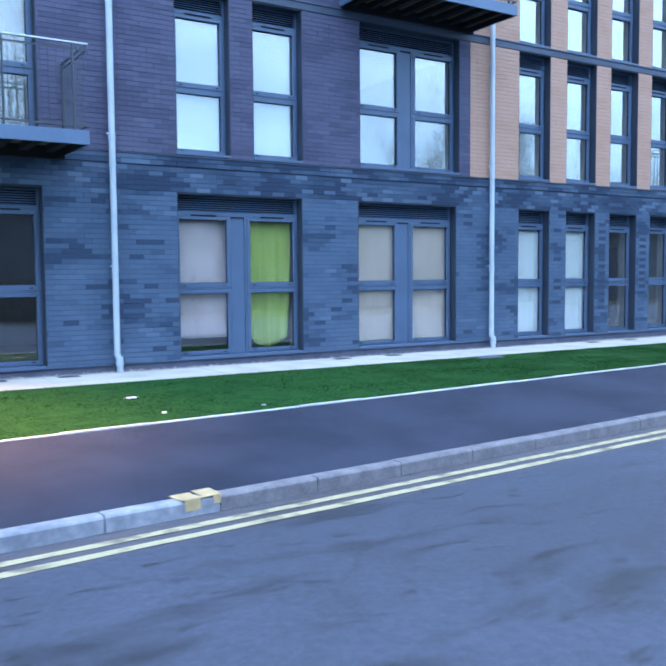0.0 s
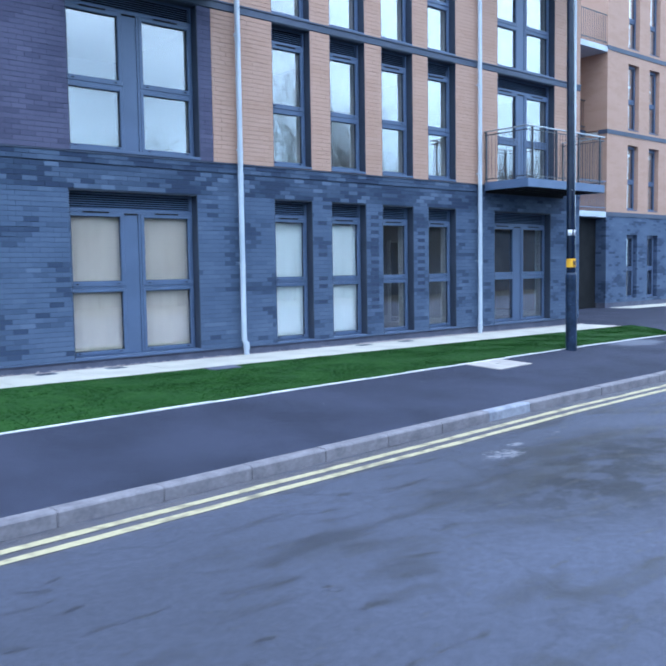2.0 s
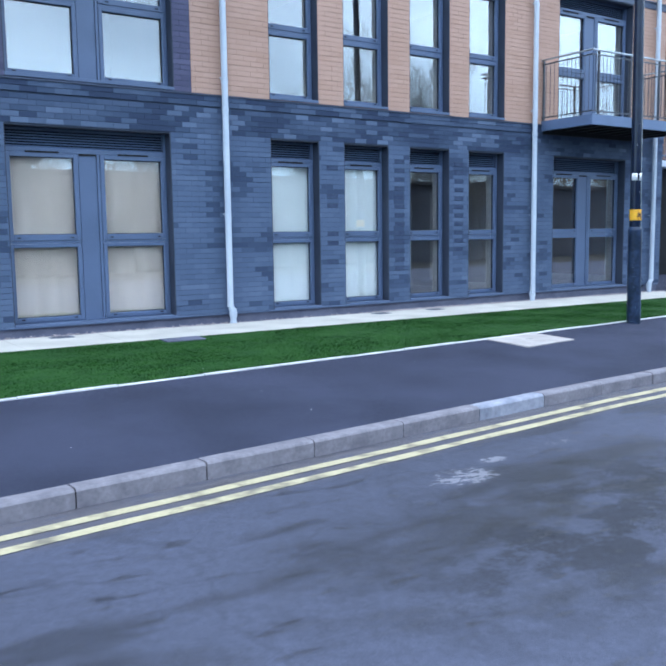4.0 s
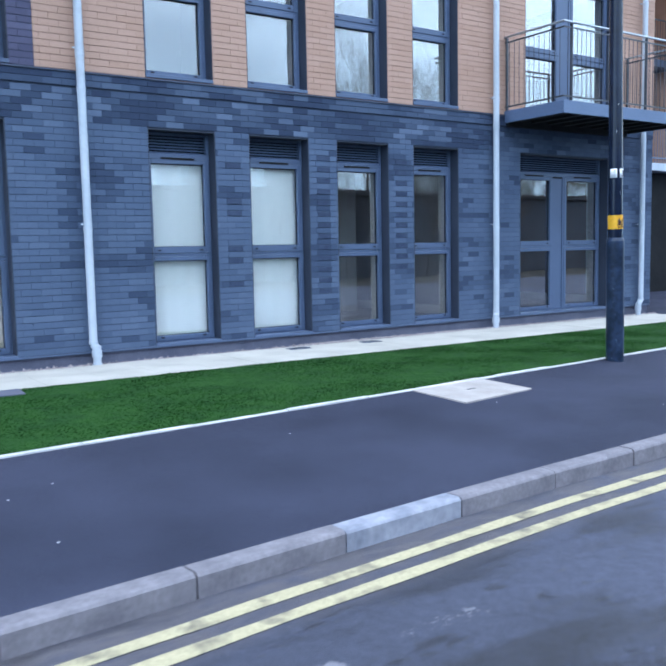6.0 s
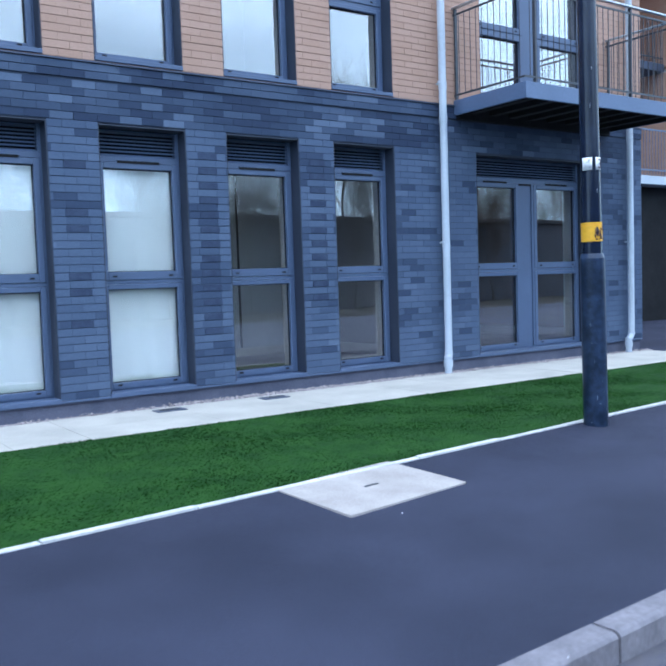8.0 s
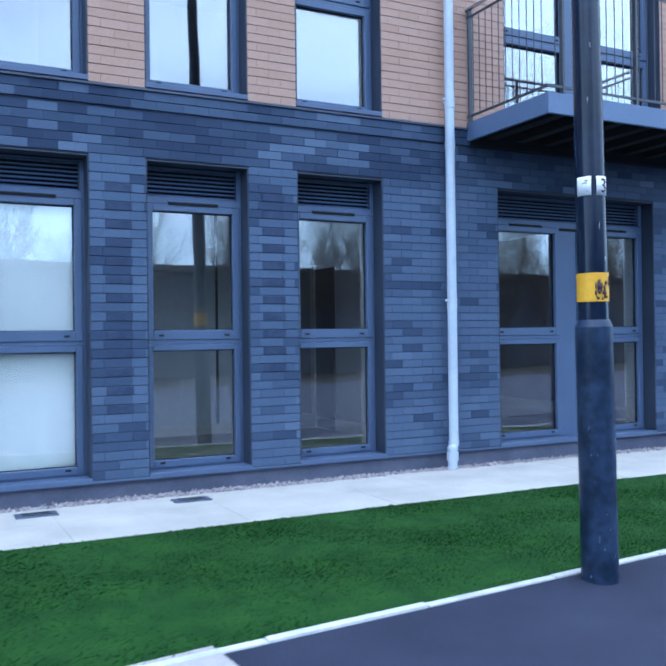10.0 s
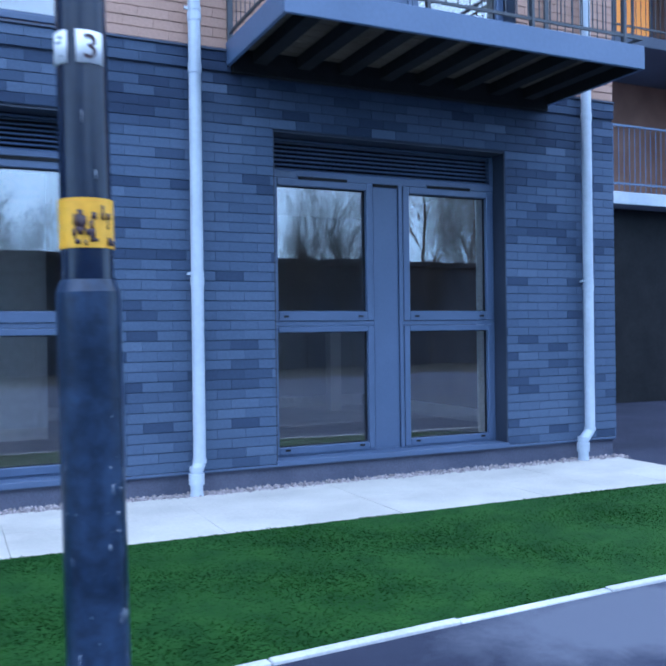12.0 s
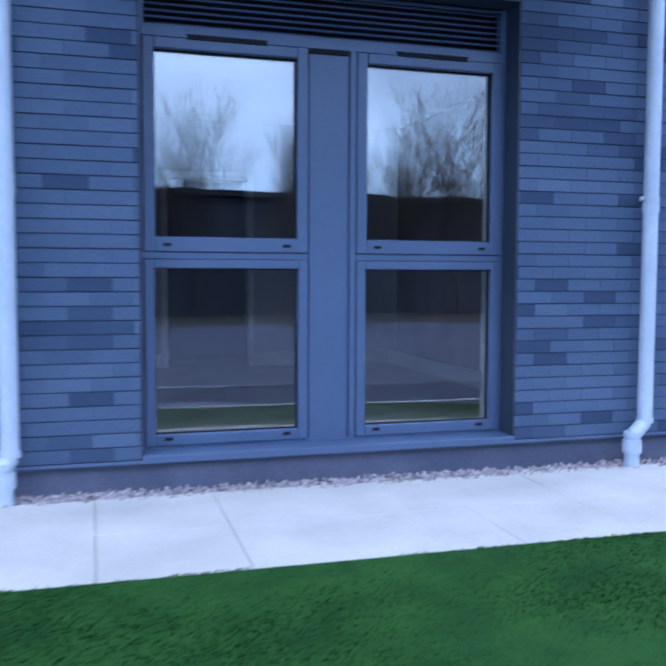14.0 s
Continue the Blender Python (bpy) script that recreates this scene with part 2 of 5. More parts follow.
M_HEDGE = surface("dark_hedge", (0.050, 0.048, 0.050), (0.085, 0.080, 0.080), 0.9, 15, 2)
M_GLOW = surface("orange_lit_curtain", (0.75, 0.36, 0.10), (0.85, 0.44, 0.14), 0.8, 30, 3, stretch=(8, 8, 0.6))
M_GLOW.node_tree.nodes["Principled BSDF"].inputs["Emission Color"].default_value = (1.0, 0.36, 0.06, 1)
M_GLOW.node_tree.nodes["Principled BSDF"].inputs["Emission Strength"].default_value = 0.45


def road_material():
    """Old asphalt: pale worn field, dark tyre and oil stains, thin cracks and fine stones."""
    m, n, l, p = shader("old_asphalt")
    geo = n.new("ShaderNodeNewGeometry")
    pos = geo.outputs["Position"]

    def tex(scale, detail, stretch, rough=0.6):
        mp = n.new("ShaderNodeMapping")
        mp.inputs["Scale"].default_value = stretch
        mp.inputs["Rotation"].default_value = (0, 0, 0.35)
        l.new(pos, mp.inputs["Vector"])
        t = n.new("ShaderNodeTexNoise")
        t.inputs["Scale"].default_value, t.inputs["Detail"].default_value, t.inputs["Roughness"].default_value = scale, detail, rough
        l.new(mp.outputs["Vector"], t.inputs["Vector"])
        return t.outputs["Fac"]

    def rng(v, a, b, c, d):
        r = n.new("ShaderNodeMapRange")
        for k, x in zip(("From Min", "From Max", "To Min", "To Max"), (a, b, c, d)):
            r.inputs[k].default_value = x
        l.new(v, r.inputs["Value"])
        return r.outputs["Result"]

    def mul(a, b):
        q = n.new("ShaderNodeMath")
        q.operation = "MULTIPLY"
        l.new(a, q.inputs[0])
        l.new(b, q.inputs[1])
        return q.outputs[0]
    stains = mul(rng(tex(1.3, 6, (0.55, 1.4, 1), 0.62), 0.37, 0.49, 0.54, 1.03), rng(tex(4.6, 5, (0.6, 1.5, 1), 0.66), 0.34, 0.42, 0.48, 1.0))
    broad = rng(tex(0.28, 3, (1, 1, 1)), 0.35, 0.65, 0.80, 1.10)
    fine = tex(170, 3, (1, 1, 1))
    stones = rng(fine, 0.3, 0.7, 0.72, 1.28)
    crack = n.new("ShaderNodeTexVoronoi")
    crack.feature = "DISTANCE_TO_EDGE"
    crack.inputs["Scale"].default_value = 0.3
    warp = n.new("ShaderNodeMapping")
    l.new(pos, warp.inputs["Vector"])
    wv = n.new("ShaderNodeTexNoise")
    wv.inputs["Scale"].default_value, wv.inputs["Detail"].default_value = 1.6, 5
    l.new(pos, wv.inputs["Vector"])
    add = n.new("ShaderNodeVectorMath")
    add.operation = "ADD"
    l.new(warp.outputs["Vector"], add.inputs[0])
    l.new(wv.outputs["Color"], add.inputs[1])
    l.new(add.outputs["Vector"], crack.inputs["Vector"])
    cracks = rng(crack.outputs["Distance"], 0.0, 0.010, 0.82, 1.0)
    # an oily patch where cars stand
    mp = n.new("ShaderNodeMapping")
    mp.inputs["Location"].default_value, mp.inputs["Scale"].default_value = (-10.9 / 3.2, -4.1 / 1.4, 0), (1 / 3.2, 1 / 1.4, 0)
    l.new(pos, mp.inputs["Vector"])
    far = n.new("ShaderNodeVectorMath")
    far.operation = "LENGTH"
    l.new(mp.outputs["Vector"], far.inputs[0])
    oil = mul(rng(far.outputs["Value"], 0.4, 1.0, 1.0, 0.0), rng(tex(2.6, 8, (0.9, 1.1, 1), 0.75), 0.44, 0.53, 0.25, 1.0))
    oil = rng(oil, 0.0, 1.0, 1.0, 0.32)
    clots = rng(tex(16, 5, (1, 1, 1), 0.75), 0.32, 0.68, 0.78, 1.2)
    value = mul(mul(mul(stains, broad), mul(stones, cracks)), mul(oil, clots))
    hsv = n.new("ShaderNodeHueSaturation")
    hsv.inputs["Color"].default_value = (0.053, 0.060, 0.097, 1)
    l.new(value, hsv.inputs["Value"])
    # a dried paint spill and its drips
    spill = None
    for (cx, cy), (rx, ry), k in (((10.28, 5.27), (0.48, 0.27), 1.0), ((10.74, 5.47), (0.19, 0.11), 1.1), ((11.45, 5.52), (0.6, 0.2), 0.52)):
        mp = n.new("ShaderNodeMapping")
        mp.inputs["Location"].default_value = (-cx / rx, -cy / ry, 0)
        mp.inputs["Scale"].default_value = (1 / rx, 1 / ry, 0)
        l.new(pos, mp.inputs["Vector"])
        far = n.new("ShaderNodeVectorMath")
        far.operation = "LENGTH"
        l.new(mp.outputs["Vector"], far.inputs[0])
        blot = mul(rng(far.outputs["Value"], 0.0, 1.0, k, 0.0), rng(tex(17, 6, (0.7, 1.2, 1), 0.72), 0.34, 0.66, 0.0, 1.6))
        blot = rng(blot, 0.38, 0.58, 0.0, 0.62)
        if spill is None:
            spill = blot
        else:
            q = n.new("ShaderNodeMath")
            q.operation = "MAXIMUM"
            l.new(spill, q.inputs[0])
            l.new(blot, q.inputs[1])
            spill = q.outputs[0]
    # pale grit swept up against the kerb
    sep = n.new("ShaderNodeSeparateXYZ")
    l.new(pos, sep.inputs["Vector"])
    lie = n.new("ShaderNodeMath")
    lie.operation = "MULTIPLY_ADD"
    lie.inputs[1].default_value = -0.0784
    l.new(sep.outputs["X"], lie.inputs[0])
    l.new(sep.outputs["Y"], lie.inputs[2])
    grit = mul(rng(lie.outputs[0], 4.98, 5.18, 0.0, 0.85), rng(tex(9, 6, (0.5, 1.4, 1), 0.7), 0.35, 0.62, 0.25, 1.0))
    swept = n.new("ShaderNodeMix")
    swept.data_type = "RGBA"
    swept.inputs["B"].default_value = (0.098, 0.090, 0.102, 1)
    l.new(grit, swept.inputs["Factor"])
    l.new(hsv.outputs["Color"], swept.inputs["A"])
    paint = n.new("ShaderNodeMix")
    paint.data_type = "RGBA"
    paint.inputs["B"].default_value = (0.25, 0.25, 0.29, 1)
    l.new(spill, paint.inputs["Factor"])
    l.new(swept.outputs["Result"], paint.inputs["A"])
    l.new(paint.outputs["Result"], p.inputs["Base Color"])
    bm = n.new("ShaderNodeBump")
    bm.inputs["Strength"].default_value, bm.inputs["Distance"].default_value = 0.6, 0.006
    l.new(fine, bm.inputs["Height"])
    l.new(bm.outputs["Normal"], p.inputs["Normal"])
    l.new(rng(stains, 0.55, 1.0, 0.6, 0.85), p.inputs["Roughness"])
    return m


def dust(m, cx, cy, rx, ry, tone):
    """A ragged pale dusty stain laid into a ground material."""
    n, l = m.node_tree.nodes, m.node_tree.links
    p = n["Principled BSDF"]
    below = p.inputs["Base Color"].links[0].from_socket
    geo, mp, far, tx = n.new("ShaderNodeNewGeometry"), n.new("ShaderNodeMapping"), n.new("ShaderNodeVectorMath"), n.new("ShaderNodeTexNoise")
    mp.inputs["Location"].default_value, mp.inputs["Scale"].default_value = (-cx / rx, -cy / ry, 0), (1 / rx, 1 / ry, 0)
    far.operation = "LENGTH"
    tx.inputs["Scale"].default_value, tx.inputs["Detail"].default_value, tx.inputs["Roughness"].default_value = 3.5, 8, 0.7
    add, rg, mix = n.new("ShaderNodeMath"), n.new("ShaderNodeMapRange"), n.new("ShaderNodeMix")
    add.operation = "SUBTRACT"
    mix.data_type = "RGBA"
    mix.inputs["B"].default_value = (*tone, 1)
    rg.inputs["From Min"].default_value, rg.inputs["From Max"].default_value = 0.55, 0.1
    rg.inputs["To Max"].default_value = 0.9
    l.new(geo.outputs["Position"], mp.inputs["Vector"])
    l.new(geo.outputs["Position"], tx.inputs["Vector"])
    l.new(mp.outputs["Vector"], far.inputs[0])
    l.new(far.outputs["Value"], add.inputs[0])
    l.new(tx.outputs["Fac"], add.inputs[1])
    l.new(add.outputs[0], rg.inputs["Value"])
    l.new(rg.outputs["Result"], mix.inputs["Factor"])
    l.new(below, mix.inputs["A"])
    l.new(mix.outputs["Result"], p.inputs["Base Color"])


dust(M_PATH, 19.85, 9.22, 1.0, 0.42, (0.125, 0.135, 0.18))


def glass_material(name, low, tint):
    m, n, l, p = shader(name)
    n.remove(p)
    clear, gloss, mix, fr = (n.new("ShaderNodeBsdf" + k) if k in ("Transparent", "Glossy") else n.new("ShaderNode" + k) for k in ("Transparent", "Glossy", "MixShader", "LayerWeight"))
    clear.inputs["Color"].default_value = (*tint, 1)
    gloss.inputs["Roughness"].default_value = 0.0
    gloss.inputs["Color"].default_value = (0.95, 0.97, 1.0, 1)
    fr.inputs["Blend"].default_value = 0.5
    rise, lift = n.new("ShaderNodeMath"), n.new("ShaderNodeMapRange")
    rise.operation = "POWER"
    rise.inputs[1].default_value = 2.0
    lift.inputs["To Min"].default_value = low
    l.new(fr.outputs["Facing"], rise.inputs[0])
    l.new(rise.outputs[0], lift.inputs["Value"])
    wave, bm, geo = n.new("ShaderNodeTexNoise"), n.new("ShaderNodeBump"), n.new("ShaderNodeNewGeometry")
    wave.inputs["Scale"].default_value, wave.inputs["Detail"].default_value = 2.5, 1
    l.new(geo.outputs["Position"], wave.inputs["Vector"])
    bm.inputs["Strength"].default_value, bm.inputs["Distance"].default_value = 0.03, 0.02
    l.new(wave.outputs["Fac"], bm.inputs["Height"])
    l.new(bm.outputs["Normal"], gloss.inputs["Normal"])
    l.new(lift.outputs["Result"], mix.inputs["Fac"])
    l.new(clear.outputs["BSDF"], mix.inputs[1])
    l.new(gloss.outputs["BSDF"], mix.inputs[2])
    l.new(mix.outputs["Shader"], n["Material Output"].inputs["Surface"])
    return m


M_ROAD = road_material()
M_GLASS = glass_material("window_glass", 0.155, (0.98, 0.985, 0.98))
M_LIT = surface("lit_window", (0.9, 0.7, 0.4), (0.9, 0.75, 0.45), 0.5)
M_LIT.node_tree.nodes["Principled BSDF"].inputs["Emission Color"].default_value = (1.0, 0.72, 0.32, 1)
M_LIT.node_tree.nodes["Principled BSDF"].inputs["Emission Strength"].default_value = 0.9


# ---- mesh helpers ----
def solid(bm, x0, x1, y0, y1, z0, z1, turn=None):
    """An upright box added to bm."""
    v = [bm.verts.new(turn @ Vector(c) if turn else c) for c in
         ((x0, y0, z0), (x1, y0, z0), (x1, y1, z0), (x0, y1, z0), (x0, y0, z1), (x1, y0, z1), (x1, y1, z1), (x0, y1, z1))]
    for f in ((3, 2, 1, 0), (4, 5, 6, 7), (0, 1, 5, 4), (1, 2, 6, 5), (2, 3, 7, 6), (3, 0, 4, 7)):
        bm.faces.new([v[i] for i in f])


def finish(bm, name, mat, bevel=0.0, smooth=False, parent=None):
    if bevel:
        bmesh.ops.bevel(bm, geom=list(bm.edges), offset=bevel, segments=1, affect="EDGES")
    bmesh.ops.recalc_face_normals(bm, faces=bm.faces)
    me = bpy.data.meshes.new(name)
    bm.to_mesh(me)
    bm.free()
    if smooth:
        me.polygons.foreach_set("use_smooth", [True] * len(me.polygons))
    me.materials.append(mat)
    ob = new(name, me)
    ob.parent = parent
    return ob


def box(name, mat, x0, x1, y0, y1, z0, z1, bevel=0.0, parent=None):
    bm = bmesh.new()
    solid(bm, x0, x1, y0, y1, z0, z1)
    return finish(bm, name, mat, bevel, parent=parent)


def tube(bm, a, b, r0, r1=None, sides=12, caps=True):
    """A tapered round bar from a to b added to bm."""
    a, b = Vector(a), Vector(b)
    r1 = r0 if r1 is None else r1
    q = (b - a).to_track_quat("Z", "Y")
    rings = []
    for c, r in ((a, r0), (b, r1)):
        rings.append([bm.verts.new(c + q @ Vector((r * math.cos(2 * math.pi * i / sides), r * math.sin(2 * math.pi * i / sides), 0))) for i in range(sides)])
    for i in range(sides):
        bm.faces.new((rings[0][i], rings[0][(i + 1) % sides], rings[1][(i + 1) % sides], rings[1][i]))
    if caps:
        bm.faces.new(rings[0][::-1])
        bm.faces.new(rings[1])


def mesh_object(name, verts, faces, mat, parent=None, smooth=False):
    me = bpy.data.meshes.new(name)
    me.from_pydata(verts, [], faces)
    me.validate()
    me.materials.append(mat)
    if smooth:
        me.polygons.foreach_set("use_smooth", [True] * len(me.polygons))
    ob = new(name, me)
    ob.parent = parent
    return ob


# ---- the lie of the land: a gentle fall along the street ----
def along(line, u):
    for (a, p), (c, q) in zip(line, line[1:]):
        if u <= c:
            return p + (q - p) * max(0.0, (u - a) / (c - a))
    return line[-1][1]


def edge_y(x):
    return along([(-40, 3.9), (18.0, 9.373), (19.5, 9.49), (21.0, 9.56), (23.0, 9.60), (60, 9.9)], x)


def kerb_y(x):
    """The back of the kerb, which runs a few degrees off the wall's line."""
    return 6.796 + 0.0784 * (x - 14) - 0.03 * max(0.0, x - 13)


KERB_W = 0.13


def path_y(x):
    return 11.10 + 0.0071 * (max(-20, min(40, x)) - 14)


PATH_B = 12.31


def ground_z(x, y):
    """Height of the land: road, kerb, pavement, lawn and slab path, falling gently along the street."""
    u = max(-25, min(45, x)) - 14
    k = kerb_y(x)
    top = -0.1485 - 0.0011 * u
    return along([(-8, top - 0.15), (1.5, top - 0.085), (k - KERB_W, top - 0.12), (k - KERB_W + 0.001, top - 0.002), (k, top), (max(k + 0.5, edge_y(x)), 0.005 - 0.0059 * u),
                  (max(k + 0.6, path_y(x)), 0.09 - 0.0036 * u), (12.6, 0.085 - 0.0036 * u), (30, 0.07 - 0.0036 * u)], y)


def sheet(name, mat, xs, y_low, y_high, steps, lift=0.0, drop=0.25, parent=None, z=ground_z):
    """Ground between two lines, following the land, with a skirt that gives it thickness."""
    verts, faces = [], []
    k = steps + 1
    for x in xs:
        a, b = y_low(x), y_high(x)
        for j in range(k):
            y = a + (b - a) * j / steps
            verts.append((x, y, z(x, y) + lift))
    for i in range(len(xs) - 1):
        for j in range(steps):
            p = i * k + j
            faces.append((p, p + k, p + k + 1, p + 1))
    rim = [i * k for i in range(len(xs))] + [(len(xs) - 1) * k + j for j in range(1, k)] + [i * k + steps for i in range(len(xs) - 2, -1, -1)] + [j for j in range(steps - 1, 0, -1)]
    base = len(verts)
    verts += [(verts[i][0], verts[i][1], verts[i][2] - drop) for i in rim]
    for i in range(len(rim)):
        j = (i + 1) % len(rim)
        faces.append((rim[i], base + i, base + j, rim[j]))
    return mesh_object(name, verts, faces, mat, parent)


X_LONG = [-40 + 1.0 * i for i in range(101)]
ground = mesh_object("ground", [(-600, -600, -0.75), (600, -600, -0.75), (600, 600, -0.75), (-600, 600, -0.75)], [(0, 1, 2, 3)], M_EARTH)
tagged(ground, "dark rough ground reaching to the horizon", "ground", kind="structure")
road = sheet("road", M_ROAD, X_LONG, lambda x: -8.0, lambda x: kerb_y(x) - KERB_W, 40, 0, 0.4)
tagged(road, "worn grey asphalt road with stains and cracks", "road", kind="structure")
verge = sheet("ground_verge", M_EARTH, X_LONG, lambda x: -40.0, lambda x: -8.0, 2, 0, 0.4, z=lambda x, y: ground_z(x, -8))
tagged(verge, "dark rough verge across the road", "verge", kind="structure")
pavement = sheet("pavement", M_PATH, X_LONG, lambda x: kerb_y(x) - 0.01, lambda x: max(kerb_y(x) + 0.5, edge_y(x) - 0.0) + 0.003, 6, 0, 0.3)
tagged(pavement, "smooth dark new asphalt pavement", "pavement", kind="structure")
LAWN_END = 22.75
forecourt = sheet("pavement_forecourt", M_PATH, [LAWN_END - 0.4 + 1.0 * i for i in range(38)], lambda x: edge_y(x) + 0.002, lambda x: 21.8, 6, -0.003, 0.3)
tagged(forecourt, "dark asphalt forecourt before the passage", "pavement", kind="structure")
def lawn_front(x):
    """The lawn narrows in a round end by the forecourt."""
    u = (x - (LAWN_END - 1.2)) / 1.6
    return edge_y(x) + 0.05 + (0.0 if u <= 0 else (path_y(x) - edge_y(x) - 0.1) * (1 - math.sqrt(max(0.0, 1 - min(1, u) ** 2))))


lawn_xs = [-20 + 0.5 * i for i in range(83)] + [21.3 + 0.1 * i for i in range(19)]
lawn = sheet("lawn", M_SOIL, lawn_xs, lawn_front, lambda x: path_y(x) - 0.004, 8, 0.004, 0.25)
tagged(lawn, "strip of short green lawn beside the building", "lawn", kind="structure")

# double yellow lines with ragged edges
for off in (0.325, 0.53):
    n = 440
    verts, faces = [], []
    for i in range(n):
        x = -20 + 0.12 * i
        j0, j1 = (0.012 * noise.noise((x * 1.7, off * 9, s)) for s in (0.0, 5.0))
        bulge = 0.035 * max(0, noise.noise((x * 0.9, off * 31, 2.0)) - 0.35)
        for y in (kerb_y(x) - off - 0.095 - bulge + j0, kerb_y(x) - off + j1):
            verts.append((x, y, ground_z(x, y) + 0.005))
    faces = [(2 * i, 2 * i + 2, 2 * i + 3, 2 * i + 1) for i in range(n - 1)]
    line = mesh_object("yellow_line", verts, faces, M_YELLOW)
    tagged(line, "worn pale yellow line painted on the road", "road marking", "double yellow lines", "structure")


def splat(name, mat, cx, cy, spread, count, seed, lift=0.006, size=(0.03, 0.12), stretch=2.0):
    """Ragged flat patches lying on the ground."""
    rnd = random.Random(seed)
    verts, faces = [], []
    for _ in range(count):
        px, py = cx + rnd.gauss(0, spread[0]), cy + rnd.gauss(0, spread[1])
        r, k = rnd.uniform(*size), rnd.randint(7, 11)
        ring = []
        for i in range(k):
            a = 2 * math.pi * i / k
            q = r * rnd.uniform(0.5, 1.2)
            x, y = px + stretch * q * math.cos(a), py + q * math.sin(a)
            ring.append(len(verts))
            verts.append((x, y, ground_z(x, y) + lift + 0.0004 * (_ % 8)))
        faces.append(ring)
    return mesh_object(name, verts, faces, mat)


tagged(splat("litter_speck", M_TAG, 14.0, 7.8, (3.2, 0.6), 11, 5, lift=0.004, size=(0.004, 0.008), stretch=1.2), "tiny pale specks of litter on dark asphalt", "litter", kind="stuff")

# ---- the building: openings ----
WALL_Y, REVEAL, X_END = 12.5, 12.66, 22.84
GF = [(1.45, 3.685), (5.722, 7.981), (9.122, 11.39), (13.019, 13.909), (14.389, 15.301), (15.757, 16.662), (17.123, 18.017), (19.364, 21.578)]
FIRST = [(1.45, 3.66), (5.725, 6.663), (7.07, 8.005), (9.17, 11.47)] + GF[3:7] + [(19.47, 21.72)]
STOREYS = [(Z_BRICK, Z_BAND + 0.14, GF, Z_BRICK, Z_HEAD), (Z_FIRST - 0.03, Z_TOP1, FIRST, Z_FIRST, Z_TOP1), (Z_SECOND, Z_TOP2, FIRST, Z_SECOND, Z_TOP2), (Z_THIRD, 11.31, FIRST, Z_THIRD, 11.31)]


def core(name, mat, x0, x1, y0, y1, z0, z1, holes):
    """A wall with rectangular openings cut right through it."""
    xs = sorted({x0, x1, *(min(max(v, x0), x1) for h in holes for v in h[:2])})
    zs = sorted({z0, z1, *(min(max(v, z0), z1) for h in holes for v in h[2:])})
    bm = bmesh.new()
    for a, b in zip(xs, xs[1:]):
        run = []
        for c, d in zip(zs, zs[1:]):
            if any(h[0] < (a + b) / 2 < h[1] and h[2] < (c + d) / 2 < h[3] for h in holes):
                continue
            if run and abs(run[-1][1] - c) < 1e-6:
                run[-1][1] = d
            else:
                run.append([c, d])
        for c, d in run:
            solid(bm, a, b, y0, y1, c, d)
    return finish(bm, name, mat)


def spans(x0, x1, holes):
    """What is left of x0..x1 outside the holes."""
    left = [(x0, x1)]
    for a, b in holes:
        nxt = []
        for p, q in left:
            if b <= p or a >= q:
                nxt.append((p, q))
                continue
            if a > p:
                nxt.append((p, a))
            if b < q:
                nxt.append((b, q))
        left = nxt
    return left


X_SPLIT = 11.735
walls = {}
for i, (z0, z1, opens, h0, h1) in enumerate(STOREYS):
    holes = [(a - 0.006, b + 0.006, h0 - 0.006, h1 + 0.006) for a, b in opens]
    if i == 0:
        walls["slate"] = core("wall_ground_floor", M_MORTAR, -14, X_END - 0.006, WALL_Y + 0.007, 12.95, z0, z1, holes)
        tagged(walls["slate"], "ground floor wall of blue-grey slate coloured brick", "wall", kind="structure")
    else:
        walls["purple%d" % i] = core("wall_left_floor_%d" % i, M_MORTAR, -14, X_SPLIT, WALL_Y + 0.007, 12.95, z0, z1, holes)
        tagged(walls["purple%d" % i], "upper wall of purple-grey brick", "wall", kind="structure")
        walls["orange%d" % i] = core("wall_right_floor_%d" % i, M_TAN, X_SPLIT, X_END - 0.006, WALL_Y + 0.007, 12.95, z0, z1, holes)
        tagged(walls["orange%d" % i], "upper wall of orange-tan brick", "wall", kind="structure")
plinth = box("wall_plinth", M_PLINTH, -14, X_END - 0.02, WALL_Y + 0.03, 12.95, -0.4, Z_BRICK - 0.003)
tagged(plinth, "smooth grey rendered plinth under the brick", "wall", kind="structure")
ledge = box("trim_ledge", M_FRAME, -14, X_END - 0.01, WALL_Y - 0.009, WALL_Y + 0.028, Z_BRICK - 0.021, Z_BRICK - 0.002, 0.003)
tagged(ledge, "thin grey-blue ledge along the foot of the brick", "trim", kind="structure")
dpc = box("trim_plinth", M_BAND, -14, X_END - 0.01, WALL_Y + 0.004, WALL_Y + 0.029, Z_BRICK - 0.034, Z_BRICK - 0.022)
tagged(dpc, "thin dark line above the plinth", "trim", kind="structure")
for zz, hh, pr in ((Z_BAND + 0.143, 0.018, 0.03), (Z_TOP1 + 0.002, 0.115, 0.012), (Z_TOP1 + 0.12, 0.03, 0.03), (Z_TOP2 + 0.002, 0.115, 0.012), (Z_TOP2 + 0.12, 0.03, 0.03), (11.312, 0.30, 0.03)):
    band = box("trim_band", M_BAND, -14, X_END + 0.004, WALL_Y - pr, 12.95, zz, zz + hh, 0.003)
    tagged(band, "dark grey horizontal band between two storeys", "trim", kind="structure")
roof = box("roof", M_SHED_ROOF, -14, X_END, 12.3, 24.0, 11.63, 11.75)
